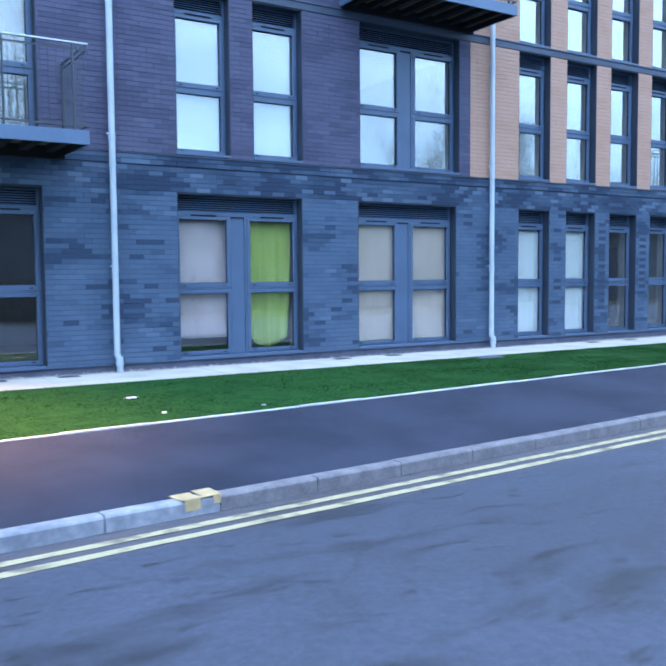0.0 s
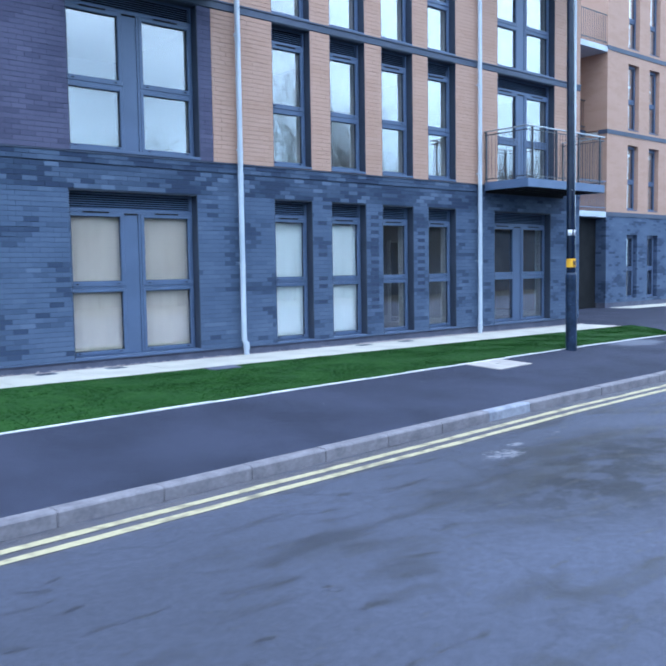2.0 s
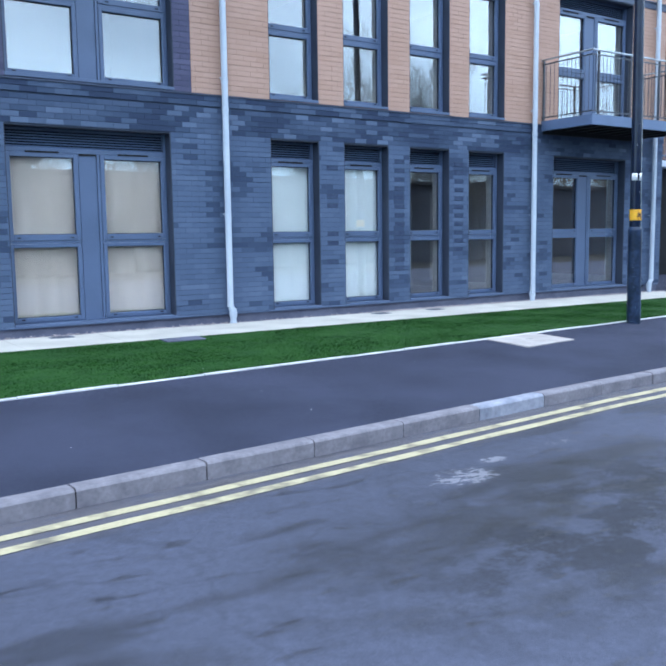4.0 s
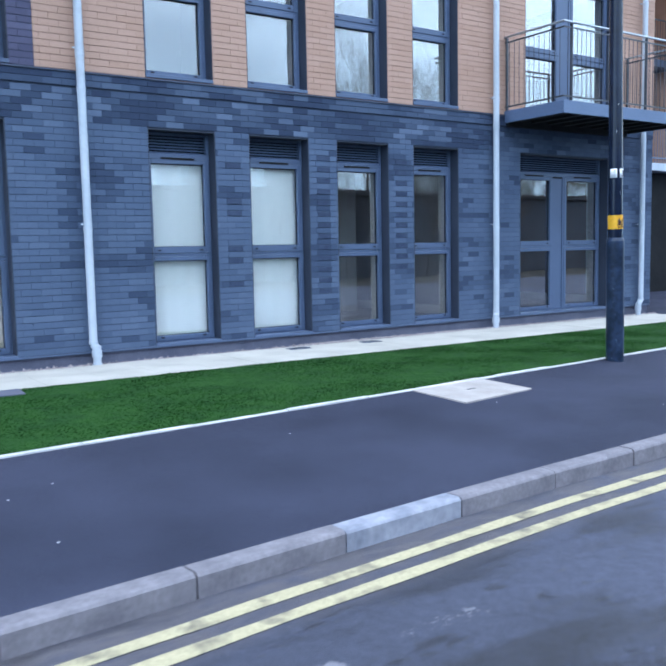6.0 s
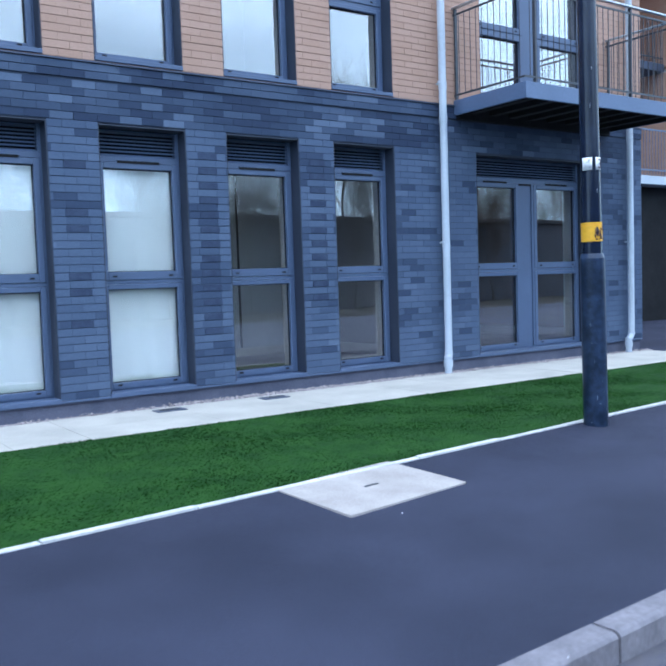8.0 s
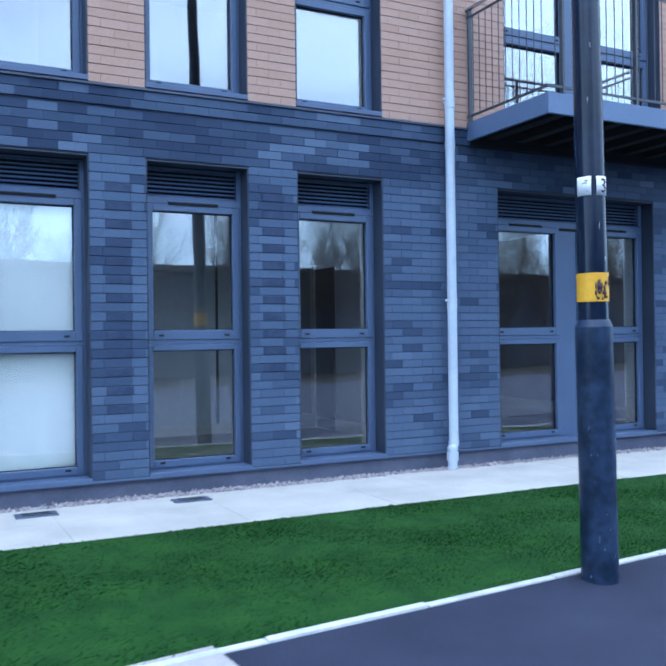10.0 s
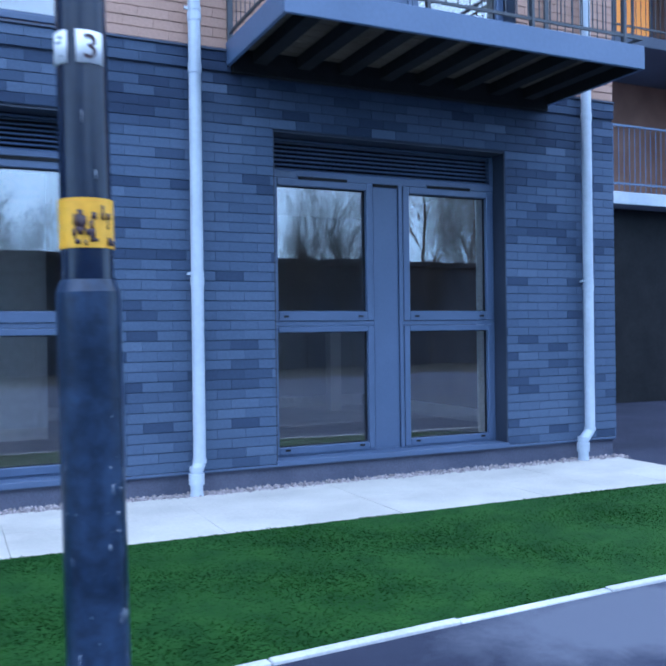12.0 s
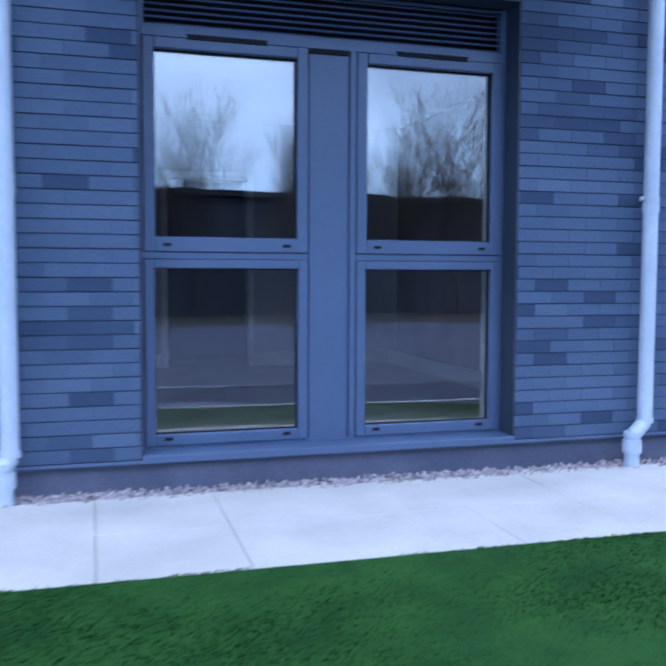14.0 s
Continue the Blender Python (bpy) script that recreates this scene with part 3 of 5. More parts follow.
tagged(roof, "flat dark roof", "roof", kind="structure")
side = core("wall_end", M_TAN, X_END - 0.35, X_END, 12.951, 24, 0.0, 11.6, [])
tagged(side, "orange-tan end wall of the block", "wall", kind="structure")

# ---- the rooms behind the glass ----
ROOMS = [(-14, 4.9), (4.98, 8.6), (8.68, 12.2), (12.28, 15.55), (15.62, 18.55), (18.62, 22.4)]
floors = []
for z0, zc, top in ((0.24, 2.86, 3.2), (3.43, 5.98, 6.08), (6.14, 8.65, 8.75), (8.81, 11.3, 11.4)):
    slab = box("floor", M_ROOM_FLOOR, -14, 22.48, 12.952, 18.0, z0 - 0.1, z0)
    tagged(slab, "brown-grey floor inside the flats", "floor", kind="structure")
    lid = box("ceiling", M_ROOM, -14, 22.48, 12.952, 18.0, zc, top)
    tagged(lid, "pale painted ceiling inside the flats", "ceiling", kind="structure")
back = core("wall_back", M_ROOM, -14, 22.48, 17.0, 17.15, 0.2, 11.4, [(16.3, 17.15, 0.24, 2.25), (19.9, 20.75, 0.24, 2.25)])
tagged(back, "pale painted back wall of the rooms", "wall", kind="structure")
# the unlit hall's shade is put into this wall's colour
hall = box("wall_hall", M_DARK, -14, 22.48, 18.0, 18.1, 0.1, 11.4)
tagged(hall, "hall wall coloured near-black for the shade beyond the doorways", "wall", kind="structure")
for a, b in zip(ROOMS, ROOMS[1:]):
    part = box("wall_partition", M_ROOM, a[1], b[0], 12.952, 16.999, 0.2, 11.4)
    tagged(part, "pale painted partition wall", "wall", kind="structure")
for x0, x1 in ROOMS[4:]:
    for a, b in spans(x0 + 0.01, x1 - 0.01, [(16.22, 17.23), (19.82, 20.83)]):
        sk = box("baseboard", M_TRIM, a, b, 16.98, 16.998, 0.241, 0.39, 0.003)
        tagged(sk, "white painted skirting board", "baseboard", kind="structure")
    sk = box("baseboard", M_TRIM, x1 - 0.022, x1 - 0.002, 13.0, 16.97, 0.241, 0.39, 0.003)
    tagged(sk, "white painted skirting board", "baseboard", kind="structure")
for x0 in (19.9,):
    bm = bmesh.new()
    solid(bm, x0 - 0.07, x0 - 0.004, 16.97, 17.16, 0.242, 2.32)
    solid(bm, x0 + 0.854, x0 + 0.92, 16.97, 17.16, 0.242, 2.32)
    solid(bm, x0 - 0.004, x0 + 0.854, 16.97, 17.16, 2.254, 2.32)
    tagged(finish(bm, "door_frame", M_TRIM, 0.003), "white painted frame round a dark doorway", "door frame", kind="structure")
M_INNER = surface("cool_white_paint", (0.78, 0.82, 0.86), (0.82, 0.86, 0.90), 0.9, 20, 1)
near = box("wall_inner", M_INNER, 15.622, 17.95, 15.1, 15.2, 0.242, 2.858)
tagged(near, "pale painted inner wall behind the narrow windows", "wall", kind="structure")
sk = box("baseboard", M_TRIM, 15.624, 17.948, 15.08, 15.098, 0.243, 0.36, 0.003)
tagged(sk, "white painted skirting board", "baseboard", kind="structure")
gap = box("trim_joint", M_BAR, 17.24, 17.27, 15.09, 15.0995, 0.362, 2.856)
tagged(gap, "thin dark upright joint in the inner wall", "trim", kind="structure")
# dark panel on the solid partition, added in place of a shaded open doorway
M_BROWN = surface("dark_brown_doorway_fill", (0.030, 0.022, 0.017), (0.044, 0.033, 0.026), 0.5, 20, 2, stretch=(6, 6, 0.6))
leaf = box("doorway_fill_1", M_BROWN, 18.528, 18.548, 14.56, 15.06, 0.25, 2.2, 0.003)
tagged(leaf, "dark brown panel standing in for an open dark doorway", "door", kind="structure")
side = box("trim_architrave", M_TRIM, 18.505, 18.547, 15.065, 15.16, 0.243, 2.26, 0.003)
tagged(side, "white painted architrave beside the dark doorway panel", "trim", kind="structure")
boxing = box("pipe_boxing", M_TRIM, 21.55, 21.70, 16.2, 16.36, 0.242, 1.35, 0.004)
tagged(boxing, "narrow white boxed-in pipe standing on the floor", "pipe boxing")


# ---- windows ----
window_count = [0]


def ring(bm, x0, x1, z0, z1, w, y0, y1, wb=None, wt=None):
    wb, wt = wb or w, wt or w
    solid(bm, x0, x0 + w, y0, y1, z0, z1)
    solid(bm, x1 - w, x1, y0, y1, z0, z1)
    solid(bm, x0 + w, x1 - w, y0, y1, z0, z0 + wb)
    solid(bm, x0 + w, x1 - w, y0, y1, z1 - wt, z1)


def window(x0, x1, z0, z1, words, louvre=True, y=REVEAL, fine=True, bays=None):
    """A full-height window: louvre on top, tilting sash over a fixed pane, a blank panel between two bays."""
    window_count[0] += 1
    double = (x1 - x0 > 1.5) if bays is None else bays == 2
    zl = z1 - 0.285 if louvre else z1
    body = bmesh.new()
    solid(body, x0, x0 + 0.03, y + 0.012, y + 0.09, z0, z1)
    solid(body, x1 - 0.03, x1, y + 0.012, y + 0.09, z0, z1)
    solid(body, x0 + 0.03, x1 - 0.03, y + 0.012, y + 0.09, z0, z0 + 0.035)
    solid(body, x0 + 0.03, x1 - 0.03, y + 0.004, y + 0.09, zl - 0.05, zl)
    zt = z0 + (1.105 if z0 < 1 else 1.045)
    if double:
        w = x1 - x0
        bays_x = [(x0 + 0.03, x0 + 0.435 * w), (x1 - 0.435 * w, x1 - 0.03)]
        a, b = bays_x[0][1], bays_x[1][0]
        solid(body, a + 0.005, b - 0.045, y + 0.018, y + 0.09, z0 + 0.035, zl - 0.05)
        solid(body, b - 0.04, b - 0.004, y + 0.004, y + 0.09, z0 + 0.035, zl - 0.05)
    else:
        bays_x = [(x0 + 0.03, x1 - 0.03)]
    for a, b in bays_x:
        solid(body, a, b, y + 0.012, y + 0.09, zt - 0.025, zt + 0.012)
    top = finish(body, "window_%d" % window_count[0], M_FRAME, 0.002)
    tagged(top, words, "window", kind="structure")
    sill = box("sill", M_FRAME, x0 + 0.002, x1 - 0.002, WALL_Y - 0.012 if y == REVEAL else y - 0.15, y + 0.011, z0 - 0.022, z0 + 0.022, 0.004, top)
    if y == REVEAL:
        bm = bmesh.new()
        for p, q in ((x0 + 0.001, x0 + 0.012), (x1 - 0.012, x1 - 0.001)):
            solid(bm, p, q, WALL_Y + 0.004, y + 0.0115, z0 + 0.023, z1 - 0.001)
        solid(bm, x0 + 0.0125, x1 - 0.0125, WALL_Y + 0.004, y + 0.0115, z1 - 0.014, z1 - 0.001)
        finish(bm, "reveal_board", M_REVEAL, parent=top)
        bm = bmesh.new()
        for p, q in ((x0 + 0.001, x0 + 0.014), (x1 - 0.014, x1 - 0.001)):
            solid(bm, p, q, y + 0.091, 12.951, z0 + 0.03, zl)
        solid(bm, x0 + 0.0145, x1 - 0.0145, y + 0.091, 12.951, z0 + 0.012, z0 + 0.03)
        finish(bm, "inner_lining", M_TRIM, parent=top)
    for a, b in bays_x:
        for low, high, w, wt, wb in ((z0 + 0.037, zt - 0.027, 0.056, 0.05, 0.062), (zt + 0.014, zl - 0.052, 0.062, 0.06, 0.082)):
            bm = bmesh.new()
            ring(bm, a + 0.003, b - 0.003, low, high, w, y, y + 0.075, wb, wt)
            finish(bm, "sash", M_FRAME, 0.005, parent=top)
            bm = bmesh.new()
            ring(bm, a + w + 0.0035, b - w - 0.0035, low + wb + 0.0005, high - wt - 0.0005, 0.006, y + 0.038, y + 0.052)
            finish(bm, "gasket", M_DARK, parent=top)
            pane = box("pane", M_GLASS, a + w + 0.001, b - w - 0.001, y + 0.054, y + 0.060, low + wb - 0.002, high - wt + 0.002, parent=top)
            pane.visible_shadow = False
            if fine:
                for sx in (a + 0.13, b - 0.13):
                    bm = bmesh.new()
                    solid(bm, sx - 0.022, sx + 0.022, y - 0.005, y + 0.002, low + 0.030, low + 0.047)
                    finish(bm, "drain_cap", M_DARK, parent=top)
        if fine:
            m = (a + b) / 2
            bm = bmesh.new()
            solid(bm, m - 0.23, m + 0.23, y - 0.014, y + 0.003, zl - 0.034, zl - 0.024)
            finish(bm, "trickle_vent", M_FRAME, 0.003, parent=top)
            bm = bmesh.new()
            solid(bm, m - 0.22, m + 0.22, y - 0.010, y + 0.003, zl - 0.058, zl - 0.035)
            finish(bm, "vent_slot", M_DARK, parent=top)
    if double and fine:
        a, b = bays_x[0][1], bays_x[1][0]
        bm = bmesh.new()
        solid(bm, a + 0.01, b - 0.05, y + 0.002, y + 0.017, zl - 0.075, zl - 0.051)
        finish(bm, "vent_slot", M_DARK, parent=top)
    if louvre:
        bm = bmesh.new()
        solid(bm, x0 + 0.03, x1 - 0.03, y + 0.08, y + 0.085, zl + 0.002, z1 - 0.004)
        finish(bm, "louvre_back", M_DARK, parent=top)
        bm = bmesh.new()
        ring(bm, x0 + 0.031, x1 - 0.031, zl + 0.002, z1 - 0.022, 0.015, y + 0.016, y + 0.079)
        finish(bm, "louvre_frame", M_FRAME, 0.002, parent=top)
        bm = bmesh.new()
        solid(bm, x0 + 0.047, x1 - 0.047, -0.017, 0.017, -0.002, 0.002, Matrix.Rotation(radians(34), 4, "X"))
        first = finish(bm, "slat", M_FRAME, parent=top)
        first.location = (0, y + 0.042, zl + 0.026)
        for k in range(1, 7):
            o = new("slat", first.data)
            o.parent, o.location = top, (0, y + 0.042, zl + 0.026 + 0.0355 * k)
    return top


for i, (a, b) in enumerate(GF):
    window(a, b, Z_BRICK, Z_HEAD, "tall grey-blue framed window with louvre in slate brick")
for (z0, z1) in ((Z_FIRST, Z_TOP1 - 0.004), (Z_SECOND, Z_TOP2 - 0.004), (Z_THIRD, 11.306)):
    for a, b in FIRST:
        window(a, b, z0, z1, "tall grey-blue framed window in an upper brick wall", fine=z0 < 6)


def cloth(name, mat, x0, x1, z0, z1, y, folds, depth, seed, sag=0.0, words="", category="curtain", pinch=0.0, swag=0.0):
    """A hanging sheet with folds and a hem that may sag."""
    rnd = random.Random(seed)
    nx, nz = 40, 24
    ph = [rnd.uniform(0, 6.3) for _ in range(4)]
    verts = []
    for j in range(nz + 1):
        v = j / nz
        for i in range(nx + 1):
            u = i / nx
            z = z1 + (z0 - sag * max(0.0, math.sin(math.pi * u)) ** 0.45 - z1) * v
            x = x0 + (x1 - x0) * (u + pinch * v * (0.5 - u))
            f = depth * (0.35 + 0.65 * v) * (math.sin(folds * 6.283 * u + ph[0] + 1.5 * v) + 0.5 * math.sin(folds * 14.1 * u + ph[1] - v)) + 0.4 * depth * math.sin(4 * v + 5 * u + ph[2])
            f += swag * (1 - v) ** 1.5 * math.sin(17 * (v - 0.55 * (u - 0.35) ** 2) + ph[3]) + swag * 0.8 * math.exp(-((u - 0.12 - 0.25 * v) / 0.05) ** 2) * v
            verts.append((x, y + f, z))
    k = nx + 1
    faces = [(j * k + i, j * k + i + 1, (j + 1) * k + i + 1, (j + 1) * k + i) for j in range(nz) for i in range(nx)]
    ob = mesh_object(name, verts, faces, mat, smooth=True)
    mod = ob.modifiers.new("thickness", "SOLIDIFY")
    mod.thickness = 0.003
    return tagged(ob, words, category)


def glazed(a, b, half):
    w = b - a
    return (a + 0.03, a + 0.435 * w) if half == 0 else (b - 0.435 * w, b - 0.03)


CY = 12.765
a, b = glazed(*GF[1], 0)
cloth("hanging_sheet", M_PINK_CLOTH, a + 0.04, b + 0.02, 0.56, 2.50, CY + 0.05, 1.1, 0.014, 11, 0.03, "pale pinkish sheet hung behind the window glass", "sheet", 0.0, 0.03)
a, b = glazed(*GF[1], 1)
cloth("hanging_sheet", M_GREEN_CLOTH, a + 0.02, b - 0.04, 0.61, 2.50, CY + 0.05, 2.1, 0.045, 12, 0.27, "lime green sheet hung behind the window glass", "sheet", 0.16)
for h, s in ((0, 13), (1, 14)):
    a, b = glazed(*GF[2], h)
    cloth("curtain", M_BEIGE_CLOTH, a, b - 0.03 * h, 0.27, 2.52, CY, 2.2, 0.010, s, 0, "plain beige curtain drawn behind the window glass")
for k, s in ((3, 15), (4, 16)):
    a, b = GF[k]
    cloth("curtain", M_WHITE_CLOTH, a + 0.02, b - 0.05, 0.27, 2.46, CY, 1.6, 0.012, s, 0, "white curtain drawn behind the window glass")
for k, s in ((1, 17), (2, 18)):
    a, b = FIRST[k]
    cloth("blind", M_BLIND, a + 0.02, b - 0.02, Z_FIRST + 0.03, 5.66, CY, 1.0, 0.004, s, 0, "plain white blind lowered behind the window", "blind")


# ---- rainwater pipes ----
def downpipe(x, bend, z_top=11.4):
    r, y = 0.046, 12.395
    g = ground_z(x, 12.3) - 0.012
    bm = bmesh.new()
    k = [(x, y, z_top), (x, y, g + 0.24 + 0.4 * abs(bend)), (x + bend, y - 0.02, g + 0.2), (x + bend, y - 0.02, g)]
    for p, q in zip(k, k[1:]):
        tube(bm, p, q, r, sides=16)
        tube(bm, Vector(q) - Vector((0, 0, 0.002)), Vector(q) + Vector((0, 0, 0.03)), r + 0.006, sides=16)
    tube(bm, (x + bend, y - 0.02, g + 0.18), (x + bend, y - 0.02, g + 0.1), r + 0.012, sides=16)
    pipe = finish(bm, "downpipe", M_PIPE, smooth=True)
    mod = pipe.modifiers.new("edges", "EDGE_SPLIT")
    mod.split_angle = radians(40)
    tagged(pipe, "pale grey plastic downpipe fixed to the brick wall", "downpipe", "downpipes")
    for z in [1.68 + 1.95 * i for i in range(6)]:
        bm = bmesh.new()
        tube(bm, (x, y, z - 0.06), (x, y, z + 0.0), r + 0.005, sides=16)
        finish(bm, "socket", M_PIPE, parent=pipe)
        bm = bmesh.new()
        tube(bm, (x, y, z + 0.012), (x, y, z + 0.038), r + 0.004, sides=16)
        solid(bm, x - 0.075, x - r, y - 0.008, y + 0.008, z + 0.015, z + 0.035)
        solid(bm, x - 0.01, x + 0.01, y + r, WALL_Y + 0.002, z + 0.015, z + 0.035)
        finish(bm, "bracket", M_PIPE, parent=pipe)
    bm = bmesh.new()
    tube(bm, (x, y, 3.18), (x, y, 3.25), r + 0.005, sides=16)
    finish(bm, "socket", M_PIPE, parent=pipe)
    return pipe


for x, bend in ((4.68, 0.03), (12.21, 0.03), (18.715, -0.03), (22.42, -0.10)):
    downpipe(x, bend)


# ---- balconies ----
def balcony(x0, x1, z, front=11.3):
    """A steel balcony: fascia, joists, lining coloured for shade, decking, railing with flat bars."""
    bm = bmesh.new()
    solid(bm, x0, x1, front, front + 0.03, z, z + 0.185)
    solid(bm, x0, x0 + 0.03, front + 0.03, WALL_Y - 0.002, z, z + 0.185)
    solid(bm, x1 - 0.03, x1, front + 0.03, WALL_Y - 0.002, z, z + 0.185)
    top = finish(bm, "balcony", M_STEEL, 0.004)
    tagged(top, "projecting grey-blue steel balcony with thin bar railing", "balcony", "balconies on the brick block")
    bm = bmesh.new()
    # joists coloured near-black to carry the shade under the deck
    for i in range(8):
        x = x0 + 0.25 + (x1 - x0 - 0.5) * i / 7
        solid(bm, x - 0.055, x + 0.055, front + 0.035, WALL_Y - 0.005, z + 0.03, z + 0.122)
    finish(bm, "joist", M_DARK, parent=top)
    # thin dark sheets and a back beam, added to blacken the underside as shade
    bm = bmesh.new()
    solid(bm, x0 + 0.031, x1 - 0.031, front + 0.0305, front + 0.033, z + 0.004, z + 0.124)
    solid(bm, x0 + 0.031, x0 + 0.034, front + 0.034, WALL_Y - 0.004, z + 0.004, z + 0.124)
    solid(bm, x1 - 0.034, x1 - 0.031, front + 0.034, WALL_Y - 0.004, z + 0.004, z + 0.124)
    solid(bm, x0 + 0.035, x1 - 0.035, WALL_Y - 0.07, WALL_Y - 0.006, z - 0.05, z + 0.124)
    finish(bm, "shade_lining", M_DARK, parent=top)
    for i in range(9):
        y0 = front + 0.034 + i * 0.129
        box("deck_board", M_DECK, x0 + 0.034, x1 - 0.034, y0, y0 + 0.122, z + 0.126, z + 0.15, 0.003, top)
    bm = bmesh.new()
    solid(bm, x0 - 0.01, x1 + 0.01, front - 0.005, front + 0.045, z + 1.30, z + 1.325)
    solid(bm, x0 - 0.01, x0 + 0.04, front + 0.046, WALL_Y - 0.003, z + 1.30, z + 1.325)
    solid(bm, x1 - 0.04, x1 + 0.01, front + 0.046, WALL_Y - 0.003, z + 1.30, z + 1.325)
    finish(bm, "handrail", M_RAIL, 0.005, parent=top)
    bm = bmesh.new()
    for zz in (z + 0.235, z + 1.22):
        solid(bm, x0, x1, front + 0.012, front + 0.028, zz, zz + 0.022)
        solid(bm, x0 + 0.012, x0 + 0.028, front + 0.029, WALL_Y - 0.003, zz, zz + 0.022)
        solid(bm, x1 - 0.028, x1 - 0.012, front + 0.029, WALL_Y - 0.003, zz, zz + 0.022)
    finish(bm, "rail", M_BAR, parent=top)
    for i in range(4):
        x = x0 + 0.19 + (x1 - x0 - 0.38) * i / 3
        box("baluster_post", M_BAR, x - 0.013, x + 0.013, front + 0.005, front + 0.05, z + 0.186, z + 1.299, 0.003, top)
    for x in (x0 + 0.02, x1 - 0.02):
        box("baluster_post", M_BAR, x - 0.022, x + 0.022, WALL_Y - 0.06, WALL_Y - 0.034, z + 0.186, z + 1.299, 0.003, top)
    bm = bmesh.new()
    n = int((x1 - x0) / 0.1)
    for i in range(1, n):
        x = x0 + (x1 - x0) * i / n
        solid(bm, x - 0.0032, x + 0.0032, front + 0.016, front + 0.024, z + 0.258, z + 1.22)
    for i in range(1, 12):
        y = front + i * 0.1
        for x in (x0 + 0.02, x1 - 0.02):
            solid(bm, x - 0.0032, x + 0.0032, y - 0.0032, y + 0.0032, z + 0.258, z + 1.22)
    tagged(finish(bm, "railing_bars", M_BAR, parent=top), "thin dark vertical railing bars", kind="stuff")
    return top


balcony(18.99, 22.04, 3.295)
balcony(1.0, 4.03, 3.295)
balcony(8.75, 11.79, 6.165)
balcony(18.99, 22.04, 8.84)

# ---- lamp post ----
POST_X, POST_Y = 17.445, 9.20


def lamp_post():
    g = ground_z(POST_X, POST_Y) - 0.02
    bm = bmesh.new()
    tube(bm, (POST_X, POST_Y, g), (POST_X, POST_Y, 1.40), 0.103, sides=32)
    tube(bm, (POST_X, POST_Y, 1.40), (POST_X, POST_Y, 1.44), 0.103, 0.088, sides=32)
    base = finish(bm, "lamp_post", M_POST_LOW, smooth=True)
    base.modifiers.new("edges", "EDGE_SPLIT").split_angle = radians(25)
    tagged(base, "black street lamp post with yellow band and number plate", "lamp post")
    bm = bmesh.new()
    tube(bm, (POST_X, POST_Y, 1.44), (POST_X, POST_Y, 7.5), 0.084, 0.06, sides=32)
    tube(bm, (POST_X, POST_Y, 7.5), (POST_X, POST_Y - 1.2, 7.75), 0.035, sides=16)
    col = finish(bm, "column", M_POST, smooth=True, parent=base)
    col.modifiers.new("edges", "EDGE_SPLIT").split_angle = radians(25)
    box("lantern", M_POST, POST_X - 0.13, POST_X + 0.13, POST_Y - 1.75, POST_Y - 1.15, 7.70, 7.80, 0.02, base)
    bm = bmesh.new()
    tube(bm, (POST_X, POST_Y, 1.54), (POST_X, POST_Y, 1.70), 0.0875, sides=32, caps=False)
    tagged(finish(bm, "warning_band", M_STICKER, smooth=True, parent=base), "scuffed yellow warning band")

    def patch(name, mat, a0, a1, z0, z1, r):
        """A thin plate bent round the post; angles in degrees, 270 faces the road."""
        n = 8
        verts = []
        for i in range(n + 1):
            a = radians(a0 + (a1 - a0) * i / n)
            for z in (z0, z1):
                verts.append((POST_X + r * math.cos(a), POST_Y + r * math.sin(a), z))
        faces = [(2 * i, 2 * i + 2, 2 * i + 3, 2 * i + 1) for i in range(n)]
        ob = mesh_object(name, verts, faces, mat, base, True)
        ob.modifiers.new("thickness", "SOLIDIFY").thickness = 0.002
        return ob
    tagged(patch("label_plate", M_TAG, 172, 230, 2.13, 2.235, 0.0855), "white printed label")
    tagged(patch("number_plate", M_TAG, 250, 312, 2.13, 2.235, 0.0855), "white plate with the number 3")
    for z, a0, a1 in ((2.21, 205, 218), (2.195, 196, 214), (2.15, 212, 220)):
        patch("print_bar", M_SCUFF, a0, a1, z, z + 0.007, 0.0872)
    rnd = random.Random(8)
    for i in range(26):
        a, z = rnd.uniform(232, 318), rnd.uniform(1.545, 1.64)
        patch("scuff", M_INK, a, a + rnd.choice((3, 5, 14)) * rnd.uniform(0.7, 1.2), z, z + rnd.uniform(0.010, 0.055), 0.0888 + 0.0002 * i)
    for i in range(60):
        a, z, h = rnd.choice((rnd.uniform(195, 350), rnd.gauss(318, 10))), rnd.uniform(0.03, 1.15) * rnd.random() ** 0.4, rnd.choice((0.004, 0.007, 0.011, 0.03)) * rnd.uniform(0.6, 1.3)
        patch("scratch", M_SCUFF, a, a + rnd.choice((0.5, 0.9, 1.6, 3.2)) * rnd.uniform(0.6, 1.2), z, z + h, 0.1032)
    for i in range(7):
        a, z = rnd.uniform(200, 340), rnd.uniform(1.72, 3.2)
        patch("scratch", M_SCUFF, a, a + rnd.uniform(1.0, 3.0), z, z + rnd.uniform(0.006, 0.04), 0.0835)
    patch("door_seam", M_DARK, 322, 324, 0.35, 1.05, 0.1036)
    text = bpy.data.curves.new("digit", "FONT")
    text.body, text.size, text.extrude, text.align_x = "3", 0.112, 0.001, "CENTER"
    text.materials.append(M_INK)
    a = radians(280)
    d = new("digit", text)
    d.parent = base
    d.matrix_basis = pose(POST_X + 0.0875 * math.cos(a), POST_Y + 0.0875 * math.sin(a), 2.145, 90, 0, 10)
    return base


post = lamp_post()
